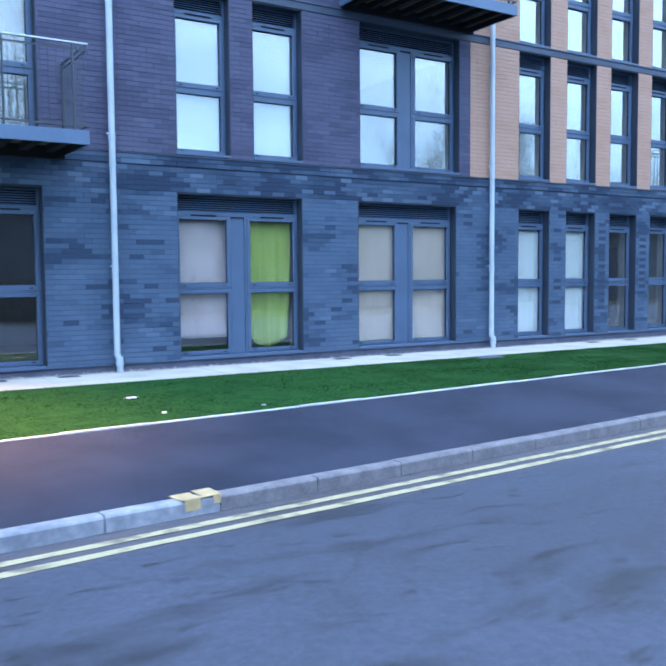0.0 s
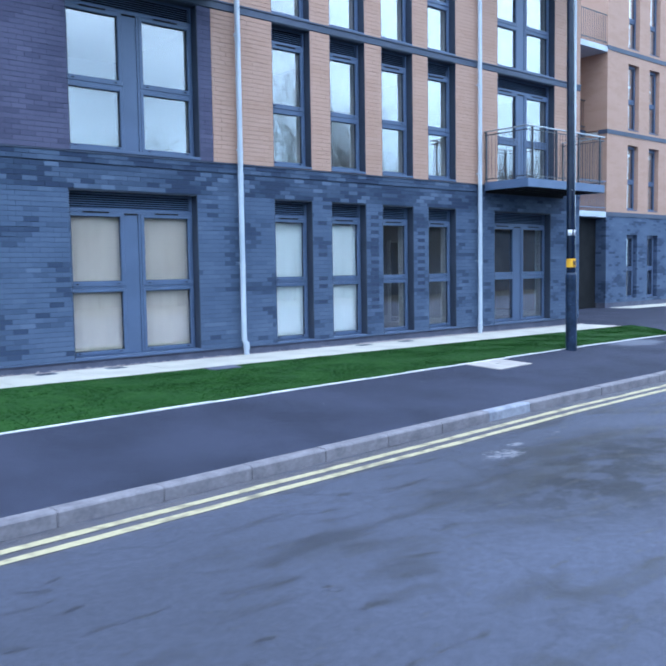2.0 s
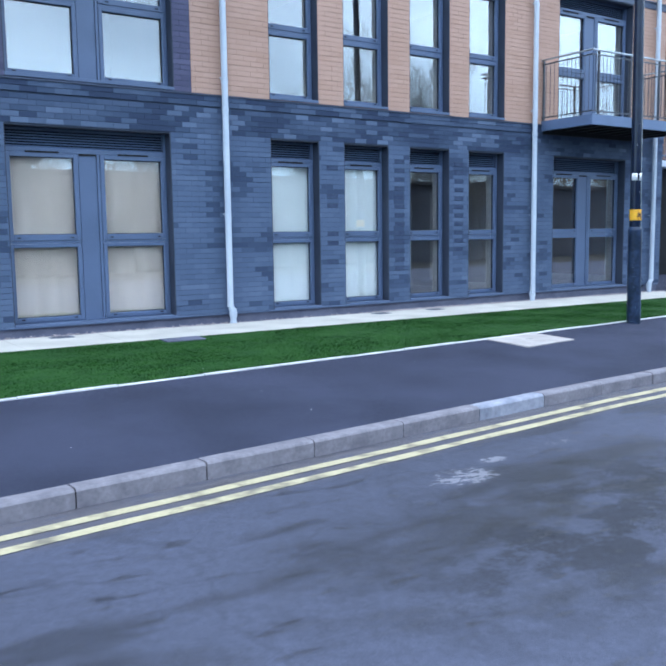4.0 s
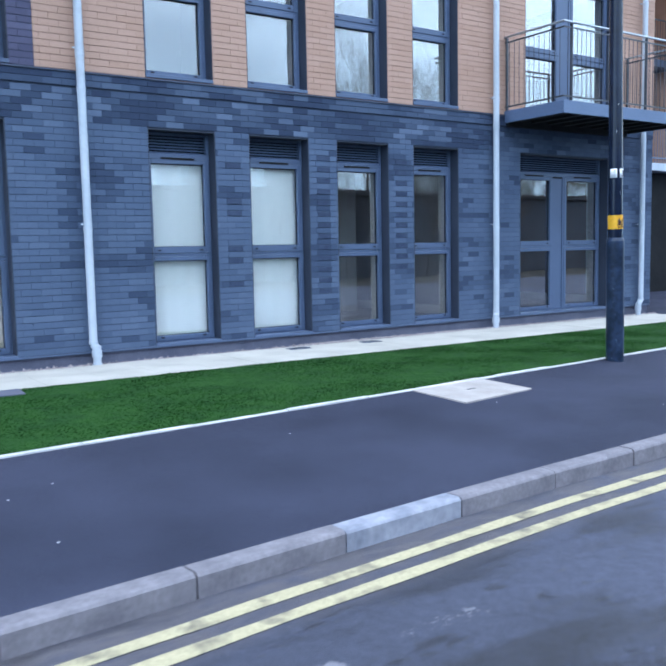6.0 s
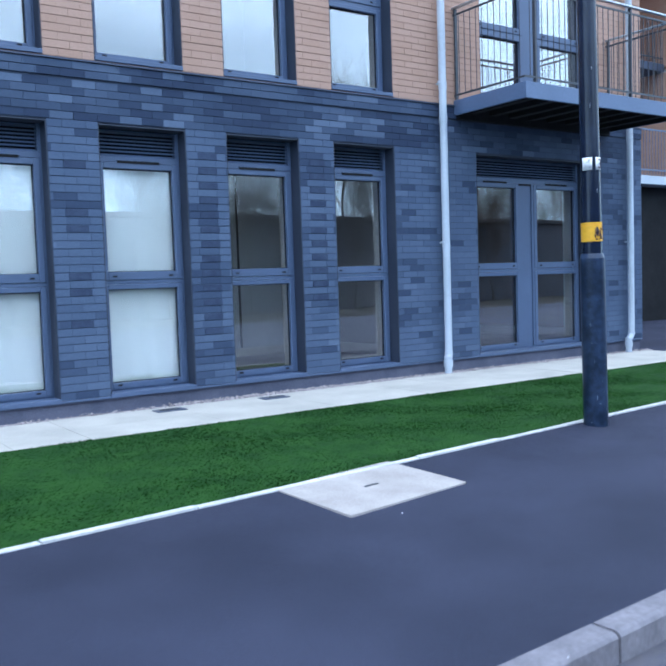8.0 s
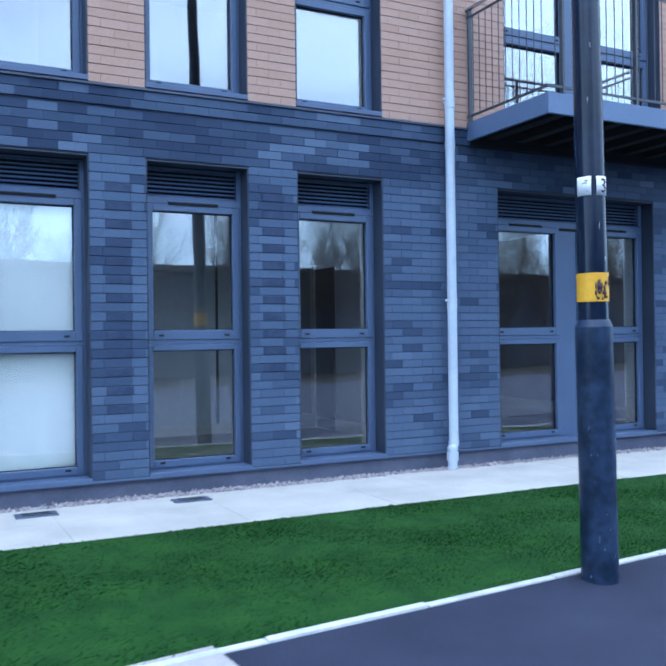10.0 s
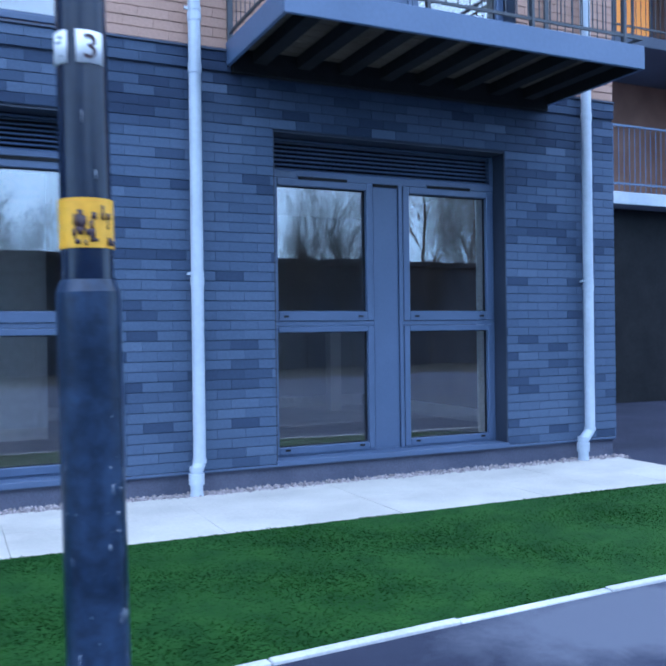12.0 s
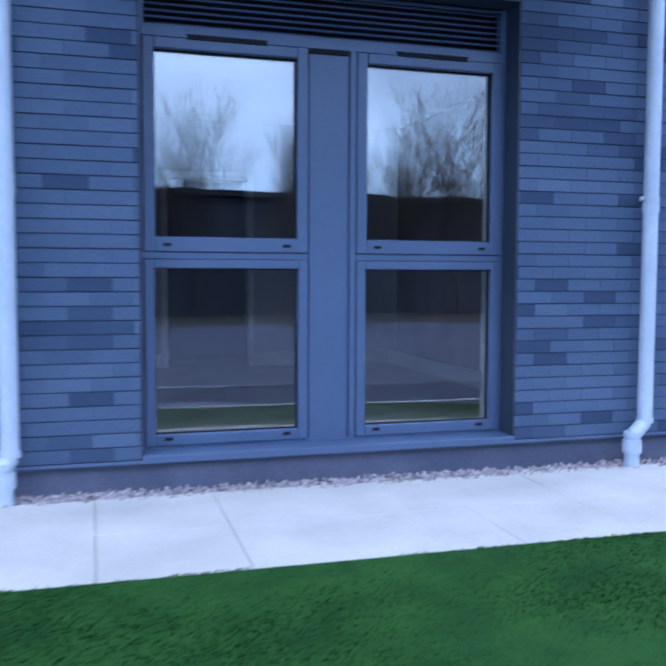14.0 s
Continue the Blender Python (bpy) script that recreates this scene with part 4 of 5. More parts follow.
post.matrix_basis = Matrix.Translation((POST_X + 0.012, POST_Y, 0)) @ Matrix.Rotation(radians(-0.9), 4, "Y") @ Matrix.Translation((-POST_X, -POST_Y, 0))

# ---- the inset between the blocks, and the far block ----
FAR_X, FAR_Y = 30.85, 16.55
for i, z in enumerate((3.25, 6.2, 9.0)):
    FRONT = 17.4 if i == 1 else FAR_Y
    slab = box("inset_balcony", M_BAND if i == 1 else M_PIPE, X_END + 0.003, FAR_X - 0.003, FRONT, 19.2, z, z + 0.2, 0.01)
    tagged(slab, "pale edged balcony slab set between two blocks", "balcony")
    bm = bmesh.new()
    for zz in (z + 0.32, z + 1.25):
        solid(bm, X_END + 0.01, FAR_X - 0.01, FRONT + 0.02, FRONT + 0.05, zz, zz + 0.03)
    n = 70
    for j in range(1, n):
        x = X_END + (FAR_X - X_END) * j / n
        solid(bm, x - 0.006, x + 0.006, FRONT + 0.03, FRONT + 0.04, z + 0.2, z + 1.25)
    finish(bm, "railing", M_BAR if i else M_STEEL, parent=slab)
inner = core("wall_inset", M_TAN, X_END, FAR_X, 19.2, 19.4, 3.45, 11.6, [(24.0, 26.2, 3.5, 5.7), (27.0, 29.0, 3.5, 5.7), (24.0, 26.2, 6.5, 8.7)])
tagged(inner, "tan brick wall at the back of the inset", "wall", kind="structure")
for x, z in ((24.0, 3.5), (27.0, 3.5), (24.0, 6.5)):
    w = 2.2 if x < 26 else 2.0
    bm = bmesh.new()
    ring(bm, x, x + w, z, z + 2.2, 0.09, 19.25, 19.33)
    solid(bm, x + w / 2 - 0.05, x + w / 2 + 0.05, 19.25, 19.33, z + 0.09, z + 2.11)
    window_count[0] += 1
    top = finish(bm, "window_%d" % window_count[0], M_FRAME, 0.004)
    tagged(top, "grey framed balcony door at the back of the inset", "window", kind="structure")
    box("pane", M_GLASS, x + 0.09, x + w - 0.09, 19.28, 19.286, z + 0.09, z + 2.11, parent=top)
bm = bmesh.new()
ring(bm, 29.2, 30.25, 6.42, 8.6, 0.07, 19.12, 19.198)
solid(bm, 29.7, 29.75, 19.12, 19.198, 6.49, 8.53)
window_count[0] += 1
glow = finish(bm, "window_%d" % window_count[0], M_FRAME, 0.004)
tagged(glow, "window glowing warm orange from a lamp inside", "window", kind="structure")
for x in (29.27, 29.75):
    box("lit_curtain", M_GLOW, x + 0.001, x + 0.429, 19.16, 19.19, 6.491, 8.529, parent=glow)
# passage wall and lid are near-black: the passage's shade is in their colour
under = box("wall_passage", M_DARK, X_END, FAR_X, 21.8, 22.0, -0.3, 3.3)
tagged(under, "wall at the end of the covered passage, coloured near-black for shade", "wall", kind="structure")
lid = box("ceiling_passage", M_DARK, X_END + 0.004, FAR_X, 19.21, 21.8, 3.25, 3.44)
tagged(lid, "ceiling of the covered passage, coloured near-black for shade", "ceiling", kind="structure")
# added black sheet across the opening, in place of the shade inside
gate = box("shade_sheet_passage", M_DARK, X_END + 0.004, FAR_X - 0.004, FAR_Y + 0.42, FAR_Y + 0.5, -0.2, 3.245)
tagged(gate, "dark sheet standing in for the shade of the covered passage", "gate", kind="structure")
FAR_WINDOWS = [(32.25, 33.0), (33.75, 34.5), (35.3, 36.05), (36.8, 37.55), (38.3, 39.1)]
for i, (z0, z1, mat) in enumerate(((0.2, 3.3, M_SLATE), (3.45, 6.2, M_ORANGE), (6.35, 9.1, M_ORANGE), (9.25, 12.0, M_ORANGE))):
    zz = (z0 + 0.1, z0 + 2.45) if i else (z0 + 0.1, 2.65)
    w = core("wall_far_floor_%d" % i, mat, FAR_X, 46, FAR_Y, FAR_Y + 0.35, z0, z1, [(a, b, *zz) for a, b in FAR_WINDOWS])
    tagged(w, "far block wall of slate brick" if i == 0 else "far block wall of orange-tan brick", "wall", kind="structure")
    for a, b in FAR_WINDOWS:
        window(a, b, zz[0], zz[1], "tall grey framed window of the far block", louvre=False, y=FAR_Y + 0.15, fine=False)
    t = box("trim_band", M_BAND, FAR_X - 0.01, 46, FAR_Y - 0.02, FAR_Y + 0.35, z1, z1 + 0.15)
    tagged(t, "dark band between storeys of the far block", "trim", kind="structure")
    box_in = box("wall_far_room", M_ROOM, FAR_X + 0.3, 46, FAR_Y + 3.0, FAR_Y + 3.1, z0, z1)
    tagged(box_in, "pale room wall inside the far block", "wall", kind="structure")
    s = box("wall_far_side_%d" % i, mat, FAR_X, FAR_X + 0.3, FAR_Y + 0.351, 22, z0, z1)
    tagged(s, "side wall of the far block facing the inset", "wall", kind="structure")
base = box("wall_far_plinth", M_PLINTH, FAR_X, 46, FAR_Y + 0.02, FAR_Y + 0.35, -0.5, 0.198)
tagged(base, "grey rendered plinth of the far block", "wall", kind="structure")
tagged(box("pavement_far", M_SLAB, FAR_X + 0.3, 46, FAR_Y - 0.9, FAR_Y + 0.015, -0.4, 0.03, 0.01), "pale slab strip by the far block", "pavement", kind="structure")

# ---- across the road: bare trees and a low dark building, seen in the glass ----


def bare_tree(height, seed):
    rnd = random.Random(seed)
    bm = bmesh.new()

    def grow(p, d, r, length, level):
        steps = (6, 4, 3, 2, 1)[level]
        for i in range(steps):
            q = p + d * (length / steps)
            tube(bm, p, q, r, r * 0.86, (7, 5, 3, 3, 3)[level], False)
            r *= 0.86
            p = q
            d = (d + Vector((rnd.gauss(0, 0.09), rnd.gauss(0, 0.09), 0.04))).normalized()
            if level < 4 and (level > 0 or i > 1):
                for _ in range((3, 3, 3, 2)[level]):
                    side = Vector((rnd.gauss(0, 1), rnd.gauss(0, 1), rnd.uniform(0.0, 0.8))).normalized()
                    grow(p, (d * 0.8 + side * 0.62).normalized(), max(0.0045, r * rnd.uniform(0.3, 0.45)), length * rnd.uniform(0.36, 0.55), level + 1)
    grow(Vector((0, 0, -0.3)), Vector((0, 0, 1)), height * 0.013, height * 0.85, 0)
    tree = finish(bm, "bare_tree", M_BARK)
    return tagged(tree, "tall leafless tree with fine bare twigs", "tree", "bare trees across the road")


kinds = [bare_tree(11, 1), bare_tree(13, 2), bare_tree(10, 3)]
spots = [(-14, -19), (-8, -24), (-3, -18), (1, -26), (5, -20), (8.5, -17), (11, -23), (14.5, -19), (16.0, -25), (19, -27), (22.5, -18), (27.5, -17), (29.5, -24), (33, -19), (37, -22), (40, -18), (43.5, -21), (46, -24), (49, -18), (52, -20), (58, -25), (65, -21), (45, -20), (47.5, -21), (50.5, -25), (54, -18), (55.5, -23), (57, -19), (60, -18), (62, -23), (67, -18), (70, -24), (73, -20), (77, -22), (82, -19)]
rnd = random.Random(21)
for i, (x, y) in enumerate(spots):
    m = pose(x, y, ground_z(x, -8), 0, 0, rnd.uniform(0, 360)) @ Matrix.Scale(rnd.uniform(0.8, 1.15), 4)
    if i < 3:
        kinds[i].matrix_basis = m
    else:
        t = copy_thing(kinds[i % 3], pose(x, y, ground_z(x, -8), 0, 0, rnd.uniform(0, 360)))
        t.scale = [rnd.uniform(0.8, 1.15) * (0.5 if 13 < x < 17 else 0.64 if 17 < x < 38 else 0.66 if x > 44 else 1.0)] * 3


def low_building(x0, x1, y0, y1, h, words):
    b = core("low_building", M_SHED, x0, x1, y1 - 0.3, y1, -0.5, h, [])
    tagged(b, words, "building")
    bm = bmesh.new()
    solid(bm, x0, x0 + 0.3, y0, y1 - 0.301, -0.5, h)
    solid(bm, x1 - 0.3, x1, y0, y1 - 0.301, -0.5, h)
    solid(bm, x0 + 0.3, x1 - 0.3, y0, y0 + 0.3, -0.5, h)
    finish(bm, "side_wall", M_SHED, parent=b)
    box("roof", M_SHED_ROOF, x0 - 0.3, x1 + 0.3, y0 - 0.3, y1 + 0.3, h + 0.002, h + 0.25, 0.02, b)
    return b


low_building(-40, 16.5, -22, -13.5, 4.6, "long low dark brick building across the road")
low_building(17.0, 70, -24, -15.5, 4.3, "low dark brick building with flat roof")
bm = bmesh.new()
for x, z in ((14.20, 3.28), (14.50, 3.28), (14.20, 3.45), (14.50, 3.45)):
    solid(bm, x, x + 0.26, -13.496, -13.47, z, z + 0.12)
lamp = finish(bm, "lit_window", M_LIT)
tagged(lamp, "small warm lit window in the dark building", "window")


def hedge(x0, x1, y, h, seed):
    rnd = random.Random(seed)
    verts, faces = [], []
    for _ in range(int((x1 - x0) * h * 190)):
        x, yy = rnd.uniform(x0, x1), y + rnd.gauss(0, 0.35)
        z = -0.4 + (h * (1 + 0.13 * noise.noise((0.22 * x, y, 0)) + 0.05 * noise.noise((1.3 * x, y, 4))) + 0.4) * rnd.random() ** 0.8
        a, s = rnd.uniform(0, 6.28), rnd.uniform(0.06, 0.17)
        u, v = Vector((math.cos(a), math.sin(a), rnd.uniform(-0.6, 0.6))) * s, Vector((-math.sin(a), math.cos(a), rnd.uniform(-0.6, 0.9))) * s
        c = Vector((x, yy, z))
        k = len(verts)
        verts += [c - u, c + v * 0.6, c + u, c - v * 0.6]
        faces.append((k, k + 1, k + 2, k + 3))
    ob = mesh_object("hedge", verts, faces, M_HEDGE)
    return tagged(ob, "dark scrubby hedge across the road", "hedge", kind="stuff")


hedge(-15, 17.5, -12.5, 1.6, 31)
for i, x in enumerate((15.6, 17.8, 20.2, 21.6, 23.0, 26.0, 27.2, 28.9, 30.4, 31.7, 33.6, 35.4, 38.0, 41.0, 44.5, 48.0)):
    t = copy_thing(kinds[i % 3], pose(x, -14.6 + rnd.uniform(-0.6, 0.6), ground_z(x, -8), 0, 0, rnd.uniform(0, 360)))
    t.scale = [rnd.uniform(0.36, 0.5)] * 3
    tagged(t, "small leafless shrub with fine twigs", "shrub", "bare shrubs across the road")

# ---- inspection cover and drain covers ----
cover = box("inspection_cover", M_COVER, -0.515, 0.515, -0.35, 0.35, -0.02, 0.006, 0.003)
cx, cy = 14.71, 8.785
cover.matrix_basis = pose(cx, cy, ground_z(cx, cy) + 0.004, 3.2, 0.3, 7.9)
tagged(cover, "pale concrete-filled inspection cover set in the asphalt", "manhole cover")
box("lift_slot", M_BAR, -0.06, 0.06, -0.012, 0.012, 0.0062, 0.008, parent=cover)
lid = box("chamber_cover", M_PLINTH, -0.26, 0.26, -0.12, 0.12, -0.03, 0.012, 0.004)
lid.matrix_basis = pose(10.76, 10.90, ground_z(10.76, 10.90) + 0.006, 3, 0, 0.5)
tagged(lid, "blue-grey chamber cover let into the lawn", "chamber cover")
for x in (2.88, 3.88, 8.5, 9.6, 14.82, 15.99):
    d = box("drain_cover", M_BAND, x - 0.15, x + 0.15, 12.02, 12.19, ground_z(x, 12.1) - 0.05, ground_z(x, 12.1) + 0.012, 0.004)
    tagged(d, "small dark drain cover set in the pale path", "drain cover", "drain covers along the wall")
    for j in range(4):
        box("grate_bar", M_BAR, x - 0.1, x + 0.1, 12.06 + 0.032 * j, 12.075 + 0.032 * j, ground_z(x, 12.1) + 0.0122, ground_z(x, 12.1) + 0.016, parent=d)

# ---- grass blades ----
rng = np.random.default_rng(5)


def blades(name, x0, x1, count, tall):
    x = rng.uniform(x0, x1, count)
    lo = np.array([lawn_front(v) - 0.01 for v in x])
    over = np.array([0.012 + 0.03 * max(-0.3, noise.noise((v * 1.9, 3.7, 0)) + 0.4 * noise.noise((v * 6.1, 1.2, 0))) for v in x])
    y = lo + (np.array([path_y(v) for v in x]) + over - lo) * rng.random(count)
    z = np.array([ground_z(p, q) for p, q in zip(x, y)]) - 0.002
    a = rng.uniform(0, 2 * np.pi, count)
    clump = np.array([noise.noise((p * 1.4, q * 2.2, 0.3)) for p, q in zip(x, y)])
    h = tall * (0.55 + 0.75 * rng.random(count)) * (1 + 0.45 * clump)
    w = 0.003 + 0.0035 * rng.random(count)
    lean = h * rng.uniform(0.7, 1.9, count)
    la = rng.uniform(0, 2 * np.pi, count)
    v = np.empty((count, 5, 3))
    base = np.stack([x, y, z], 1)
    side = np.stack([np.cos(a) * w, np.sin(a) * w, np.zeros(count)], 1)
    tilt = np.stack([np.cos(la) * lean, np.sin(la) * lean, h], 1)
    v[:, 0], v[:, 1] = base - side, base + side
    mid = base + tilt * np.array([0.35, 0.35, 0.6])
    v[:, 2], v[:, 3] = mid + side * 0.8, mid - side * 0.8
    v[:, 4] = base + tilt
    me = bpy.data.meshes.new(name)
    k = np.arange(count)[:, None] * 5
    quads, tris = (k + [0, 1, 2, 3]), (k + [3, 2, 4])
    me.from_pydata(v.reshape(-1, 3), [], quads.tolist() + tris.tolist())
    me.materials.append(M_GRASS)
    return tagged(new(name, me), "short mown green grass blades", "grass", kind="stuff")


blades("grass", 15.0, 23.1, 140000, 0.010)
blades("grass", 8.0, 15.0, 66000, 0.012)
blades("grass", -6.0, 8.0, 50000, 0.015)

# ---- gravel strip along the wall ----
bm = bmesh.new()
rnd = random.Random(77)
bed = sheet("gravel_bed", M_GRAVEL, X_LONG[26:64], lambda x: PATH_B - 0.02, lambda x: WALL_Y + 0.029, 1, -0.014, 0.2)
tagged(bed, "grey bed under the gravel strip", "gravel", kind="structure")
for _ in range(5200):
    x = rnd.uniform(2.0, X_END) if rnd.random() < 0.35 else rnd.uniform(15.0, X_END)
    y = rnd.uniform(PATH_B - 0.01, WALL_Y + 0.02)
    s = rnd.uniform(0.008, 0.02)
    z = ground_z(x, y) - 0.012 + rnd.uniform(0, 0.02)
    t = Matrix.LocRotScale((x, y, z), Euler((rnd.uniform(0, 3), rnd.uniform(0, 3), rnd.uniform(0, 3))), (s, s * rnd.uniform(0.6, 1), s * rnd.uniform(0.5, 0.9)))
    pts = [bm.verts.new(t @ Vector(c)) for c in ((1, 0, 0), (-1, 0, 0), (0, 1, 0), (0, -1, 0), (0, 0, 1), (0, 0, -1))]
    for f in ((0, 2, 4), (2, 1, 4), (1, 3, 4), (3, 0, 4), (2, 0, 5), (1, 2, 5), (3, 1, 5), (0, 3, 5)):
        bm.faces.new([pts[i] for i in f])
tagged(finish(bm, "gravel", M_GRAVEL), "pinkish-grey gravel along the foot of the wall", "gravel", kind="stuff")

# ---- pieces: slabs, edging, kerb stones, bricks ----
path = box("pavement_slab_path", M_KERB, -14, X_END + 0.1, path_y(-14) + 0.3, PATH_B - 0.01, -0.4, -0.08)
tagged(path, "strip of pale paving slabs along the building", "pavement", kind="structure")
n = int((X_END + 0.1 + 14) / 0.6)
slab_mesh = None
for i in range(n):
    x = -13.88 + 0.6 * i
    bm = bmesh.new()
    solid(bm, 0.0011, 0.5989, 0, 0.603, -0.12, 0)
    solid(bm, 0.0011, 0.5989, 0.6052, 1.21, -0.12, 0.001)
    if slab_mesh is None:
        first = finish(bm, "slab", M_SLAB, 0.002, parent=path)
        slab_mesh = first.data
        ob = first
    else:
        bm.free()
        ob = new("slab", slab_mesh)
        ob.parent = path
    r = random.Random(i)
    ob.location = (x, path_y(x + 0.3), ground_z(x + 0.3, 11.8) + 0.006 + r.uniform(-0.0025, 0.0025))
    ob.rotation_euler = (radians(r.uniform(-0.2, 0.1)), radians(0.2 + r.uniform(-0.1, 0.1)), 0)

edging = new("trim_edging", None)
tagged(edging, "pale concrete edging between lawn and asphalt", "edging", kind="structure")
bm = bmesh.new()
solid(bm, 0.003, 0.909, 0, 0.05, -0.15, 0.0)
piece = finish(bm, "edging_stone", M_EDGE, 0.005, parent=edging)
x, k = -20.0, 0
while x < 24:
    if x > -19.9:
        o = new("edging_stone", piece.data)
        o.parent = edging
    else:
        o = piece
    dy = edge_y(x + 0.912) - edge_y(x)
    o.location = (x, edge_y(x), ground_z(x, edge_y(x)) + 0.014 + 0.004 * math.sin(k * 2.3))
    o.rotation_euler = (0, radians(0.3), math.atan2(dy, 0.912))
    x += 0.912 * math.cos(math.atan2(dy, 0.912))
    k += 1

kerb = new("kerb", None)
tagged(kerb, "line of grey concrete kerb stones", "kerb", kind="structure")
STONE = 0.913
prof = [(0, -0.22), (0, -0.02), (0.012, -0.006), (0.03, 0.0), (KERB_W, 0.0), (KERB_W, -0.22)]
meshes = []
for mat in (M_KERB, M_KERB_NEW):
    verts, faces = [], []
    for x in (0.004, STONE - 0.004):
        verts += [(x, y, z) for y, z in prof]
    k = len(prof)
    faces = [(i, (i + 1) % k, k + (i + 1) % k, k + i) for i in range(k)] + [tuple(range(k))[::-1], tuple(range(k, 2 * k))]
    me = bpy.data.meshes.new("kerb_stone")
    me.from_pydata(verts, [], faces)
    me.materials.append(mat)
    meshes.append(me)
for i in range(-30, 34):
    x = 12.49 + STONE * i
    r = random.Random(i + 100)
    o = new("kerb_stone", meshes[1 if i in (-1, -11, -12, -13, -18, 5, 8) else 0])
    o.parent = kerb
    o.location = (x, kerb_y(x) - KERB_W + r.uniform(-0.004, 0.004), ground_z(x, kerb_y(x)) + 0.006 + r.uniform(-0.003, 0.003))
    o.rotation_euler = (0, radians(0.06 + r.uniform(-0.12, 0.12)), math.atan(kerb_y(x + 1) - kerb_y(x)) + radians(r.uniform(-0.2, 0.2)))
gx = 3.18
gy, gz = kerb_y(gx), ground_z(gx, kerb_y(gx))
bm = bmesh.new()
solid(bm, -0.17, 0.0, -0.09, 0.06, 0.0, 0.004)
solid(bm, 0.03, 0.19, -0.09, 0.09, 0.0, 0.005)
solid(bm, -0.15, 0.17, -KERB_W - 0.004, -0.088, 0.0, 0.0045)
solid(bm, -0.13, 0.0, -KERB_W - 0.010, -KERB_W - 0.0045, -0.085, 0.003)
solid(bm, 0.11, 0.17, -KERB_W - 0.010, -KERB_W - 0.0045, -0.06, 0.003)
paint = finish(bm, "tape", M_SPLASH)
paint.matrix_basis = pose(gx, gy, gz + 0.0095, 0, 0, math.degrees(math.atan(0.0784)))
tagged(paint, "torn strips of tan tape stuck over a kerb stone", "tape")
bm = bmesh.new()
bmesh.ops.create_grid(bm, x_segments=5, y_segments=3, size=0.5)
for v in bm.verts:
    v.co = (v.co.x * 0.16, v.co.y * 0.09, 0.02 + 0.008 * math.sin(9 * v.co.x + 5 * v.co.y))
scrap = finish(bm, "paper_scrap", M_TAG)
scrap.modifiers.new("thickness", "SOLIDIFY").thickness = 0.002
scrap.matrix_basis = pose(3.95, 9.62, ground_z(3.95, 9.62), 0, 0, 25)
tagged(scrap, "small crumpled white paper scrap on the lawn", "litter", "paper scraps")
for x, y, k in ((3.93, 8.5, 0.5), (5.08, 8.42, 0.3), (2.4, 9.5, 0.3)):
    o = copy_thing(scrap, pose(x, y, ground_z(x, y), 0, 0, 60 * x))
    o.scale = (k, k, 1)


# bricks: those beside the last window and the lamp post are pieces, the rest is joined
PIECE_X, PIECE_Z = [(18.03, 19.34), (21.58, 22.45)], (0.5, 2.75)


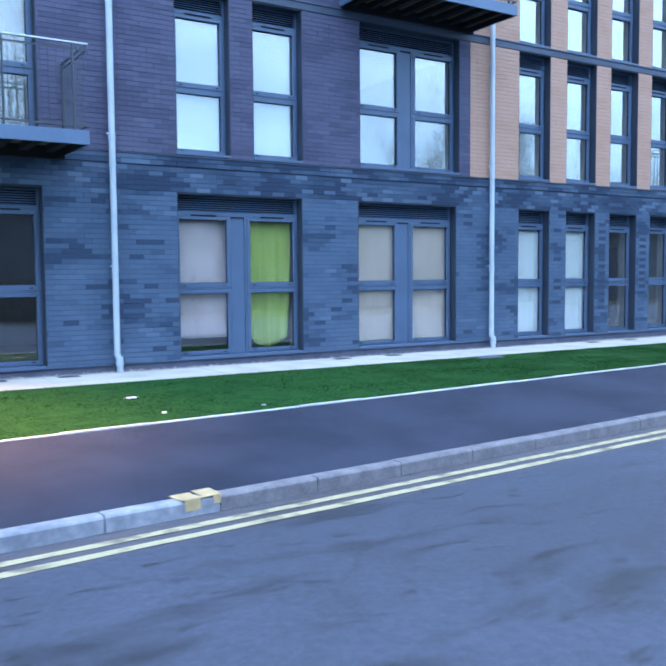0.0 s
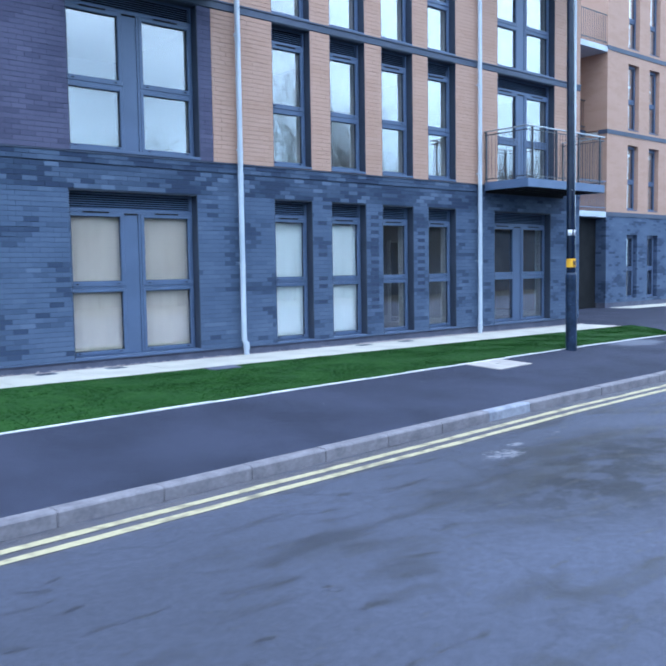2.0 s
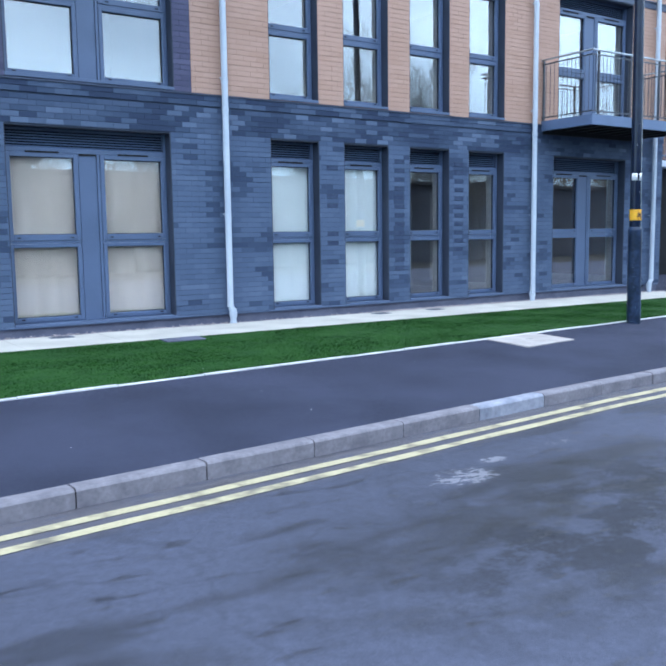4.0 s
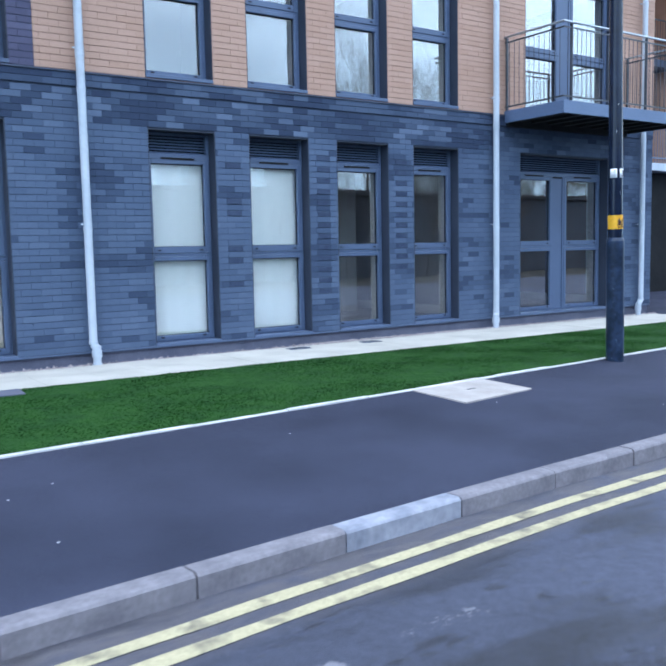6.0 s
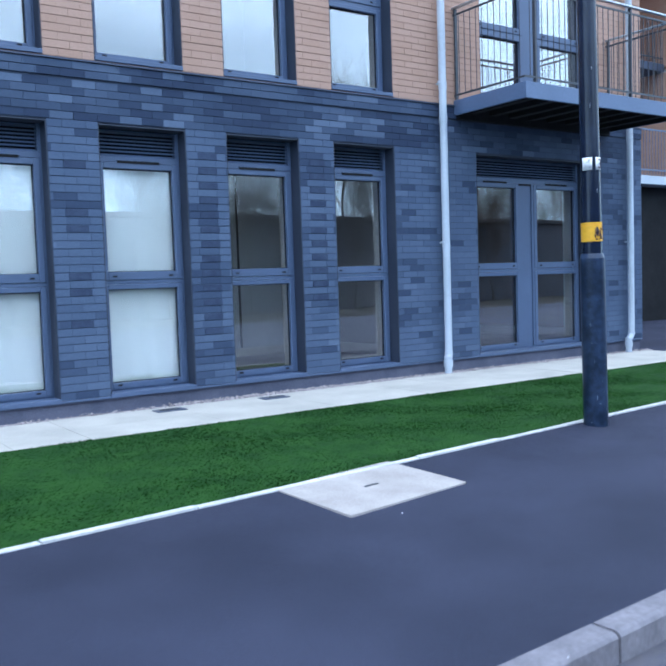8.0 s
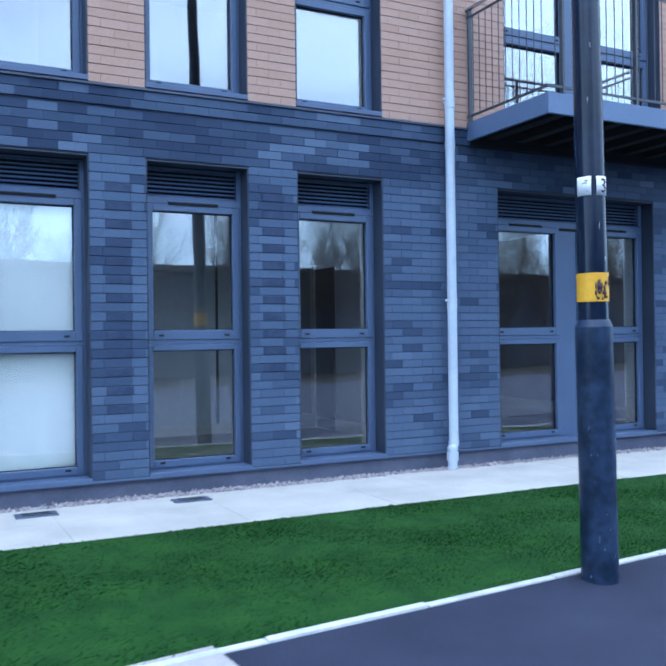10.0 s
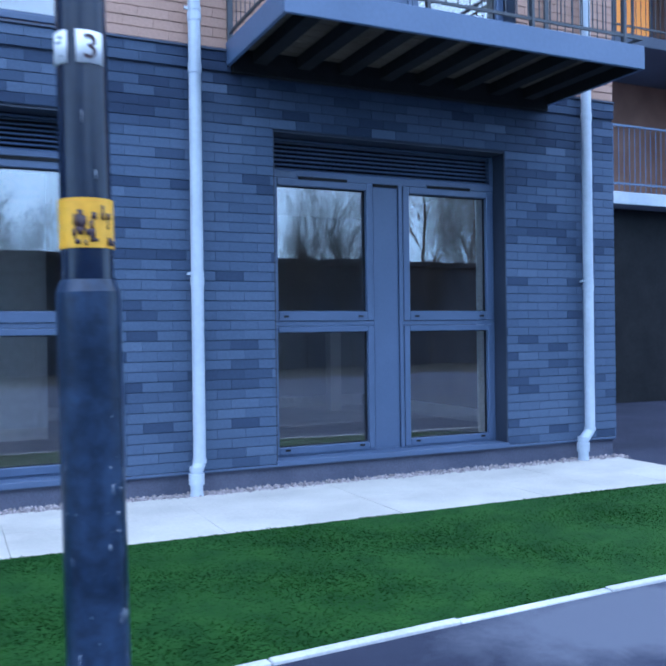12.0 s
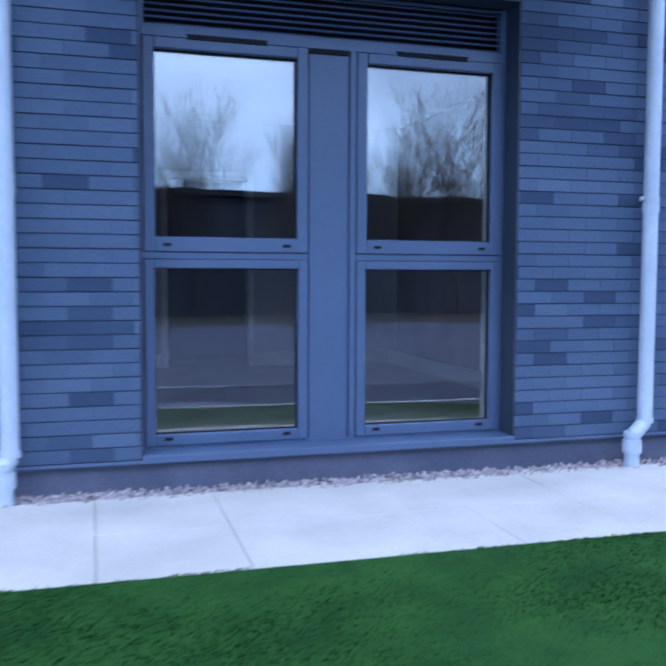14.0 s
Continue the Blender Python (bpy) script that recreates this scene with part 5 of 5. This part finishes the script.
def lay(wall, mat, x0, x1, z0, z1, holes, pieces=False, proud=0.0, first=0, joint=0.0005):
    verts, faces, store = [], [], {}
    rows = int((z1 - z0) / COURSE + 0.01)
    for r in range(rows):
        a, b = z0 + r * COURSE + 0.003, z0 + (r + 1) * COURSE - 0.003
        gaps = [(h[0], h[1]) for h in holes if h[2] < b - 0.02 and h[3] > a + 0.02]
        off = 0.5 * ((r + first) % 2)
        for s0, s1 in spans(x0, x1, gaps):
            joints = [s0]
            c = math.ceil((s0 + 0.06 + 12.5 % BRICK) / BRICK + off)
            while (c - off) * BRICK - 12.5 % BRICK < s1 - 0.06:
                joints.append((c - off) * BRICK - 12.5 % BRICK)
                c += 1
            joints.append(s1)
            for u, v in zip(joints, joints[1:]):
                u, v = u + (joint if u > s0 else 0), v - (joint if v < s1 else 0)
                out = 0.0015 * math.sin(u * 57.9 + r * 78.2) - proud
                if pieces and PIECE_Z[0] < a < PIECE_Z[1] and any(s < (u + v) / 2 < t for s, t in PIECE_X):
                    key = round(v - u, 3)
                    if key not in store:
                        bm = bmesh.new()
                        solid(bm, 0, v - u, 0, 0.165, 0, b - a)
                        store[key] = finish(bm, "brick", mat, 0.0014, parent=wall)
                        o = store[key]
                    else:
                        o = new("brick", store[key].data)
                        o.parent = wall
                    o.location = (u, WALL_Y + out, a)
                    continue
                k = len(verts)
                y = WALL_Y + out
                e = 0.0018
                verts += [(u + 0.0006, y, a + e), (v - 0.0006, y, a + e), (v - 0.0006, y, b - e), (u + 0.0006, y, b - e), (u, y + e, a), (v, y + e, a), (v, y + e, b), (u, y + e, b),
                          (u, y + 0.165, a), (v, y + 0.165, a), (v, y + 0.165, b), (u, y + 0.165, b)]
                faces += [(k, k + 1, k + 2, k + 3)]
                for i in range(4):
                    j = (i + 1) % 4
                    faces += [(k + 4 + i, k + 4 + j, k + j, k + i), (k + 8 + i, k + 8 + j, k + 4 + j, k + 4 + i)]
    ob = mesh_object("brickwork", verts, faces, mat, wall)
    ob["kind"] = "stuff"
    return ob


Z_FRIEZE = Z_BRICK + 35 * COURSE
lay(walls["slate"], M_SLATE, 0.0, X_END, Z_BRICK, Z_FRIEZE, [(a, b, Z_BRICK, Z_HEAD) for a, b in GF], True)
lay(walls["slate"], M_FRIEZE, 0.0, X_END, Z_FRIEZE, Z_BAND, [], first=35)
lay(walls["slate"], M_SLATE_BAND, 0.0, X_END, Z_BAND - 0.008, Z_BAND + 0.145, [], False, 0.014)
for i, top in ((1, Z_TOP1), (2, Z_TOP2)):
    z0, h0 = Z_FIRST - 0.03 + (36 * COURSE if i == 2 else 0), STOREYS[i][3]
    hs = [(a, b, h0, top) for a, b in FIRST]
    lay(walls["purple%d" % i], M_PURPLE, 0.0, X_SPLIT, z0, top, hs, joint=0.0004)
    lay(walls["orange%d" % i], M_ORANGE, X_SPLIT + 0.002, X_END, z0, top, hs, joint=0.0003)

# a column of darker bricks on every second course of the slim piers
M_DARKBRICK = surface("dark_slate_brick", (0.030, 0.044, 0.088), (0.044, 0.061, 0.112), 0.8, 60, 9)
bm = bmesh.new()
solid(bm, -0.108, 0.108, 0, 0.03, 0.004, COURSE - 0.004)
dark = finish(bm, "brick", M_DARKBRICK, 0.0025, parent=walls["slate"])
n = 0
for x, rows in ((15.53, range(7, 33, 2)), (16.89, range(11, 33, 2)), (14.15, (9, 13, 15, 21, 23, 29))):
    for r in rows:
        o = dark if n == 0 else new("brick", dark.data)
        n += 1
        o.parent = walls["slate"]
        o.location = (x, WALL_Y - 0.004, Z_BRICK + r * COURSE)
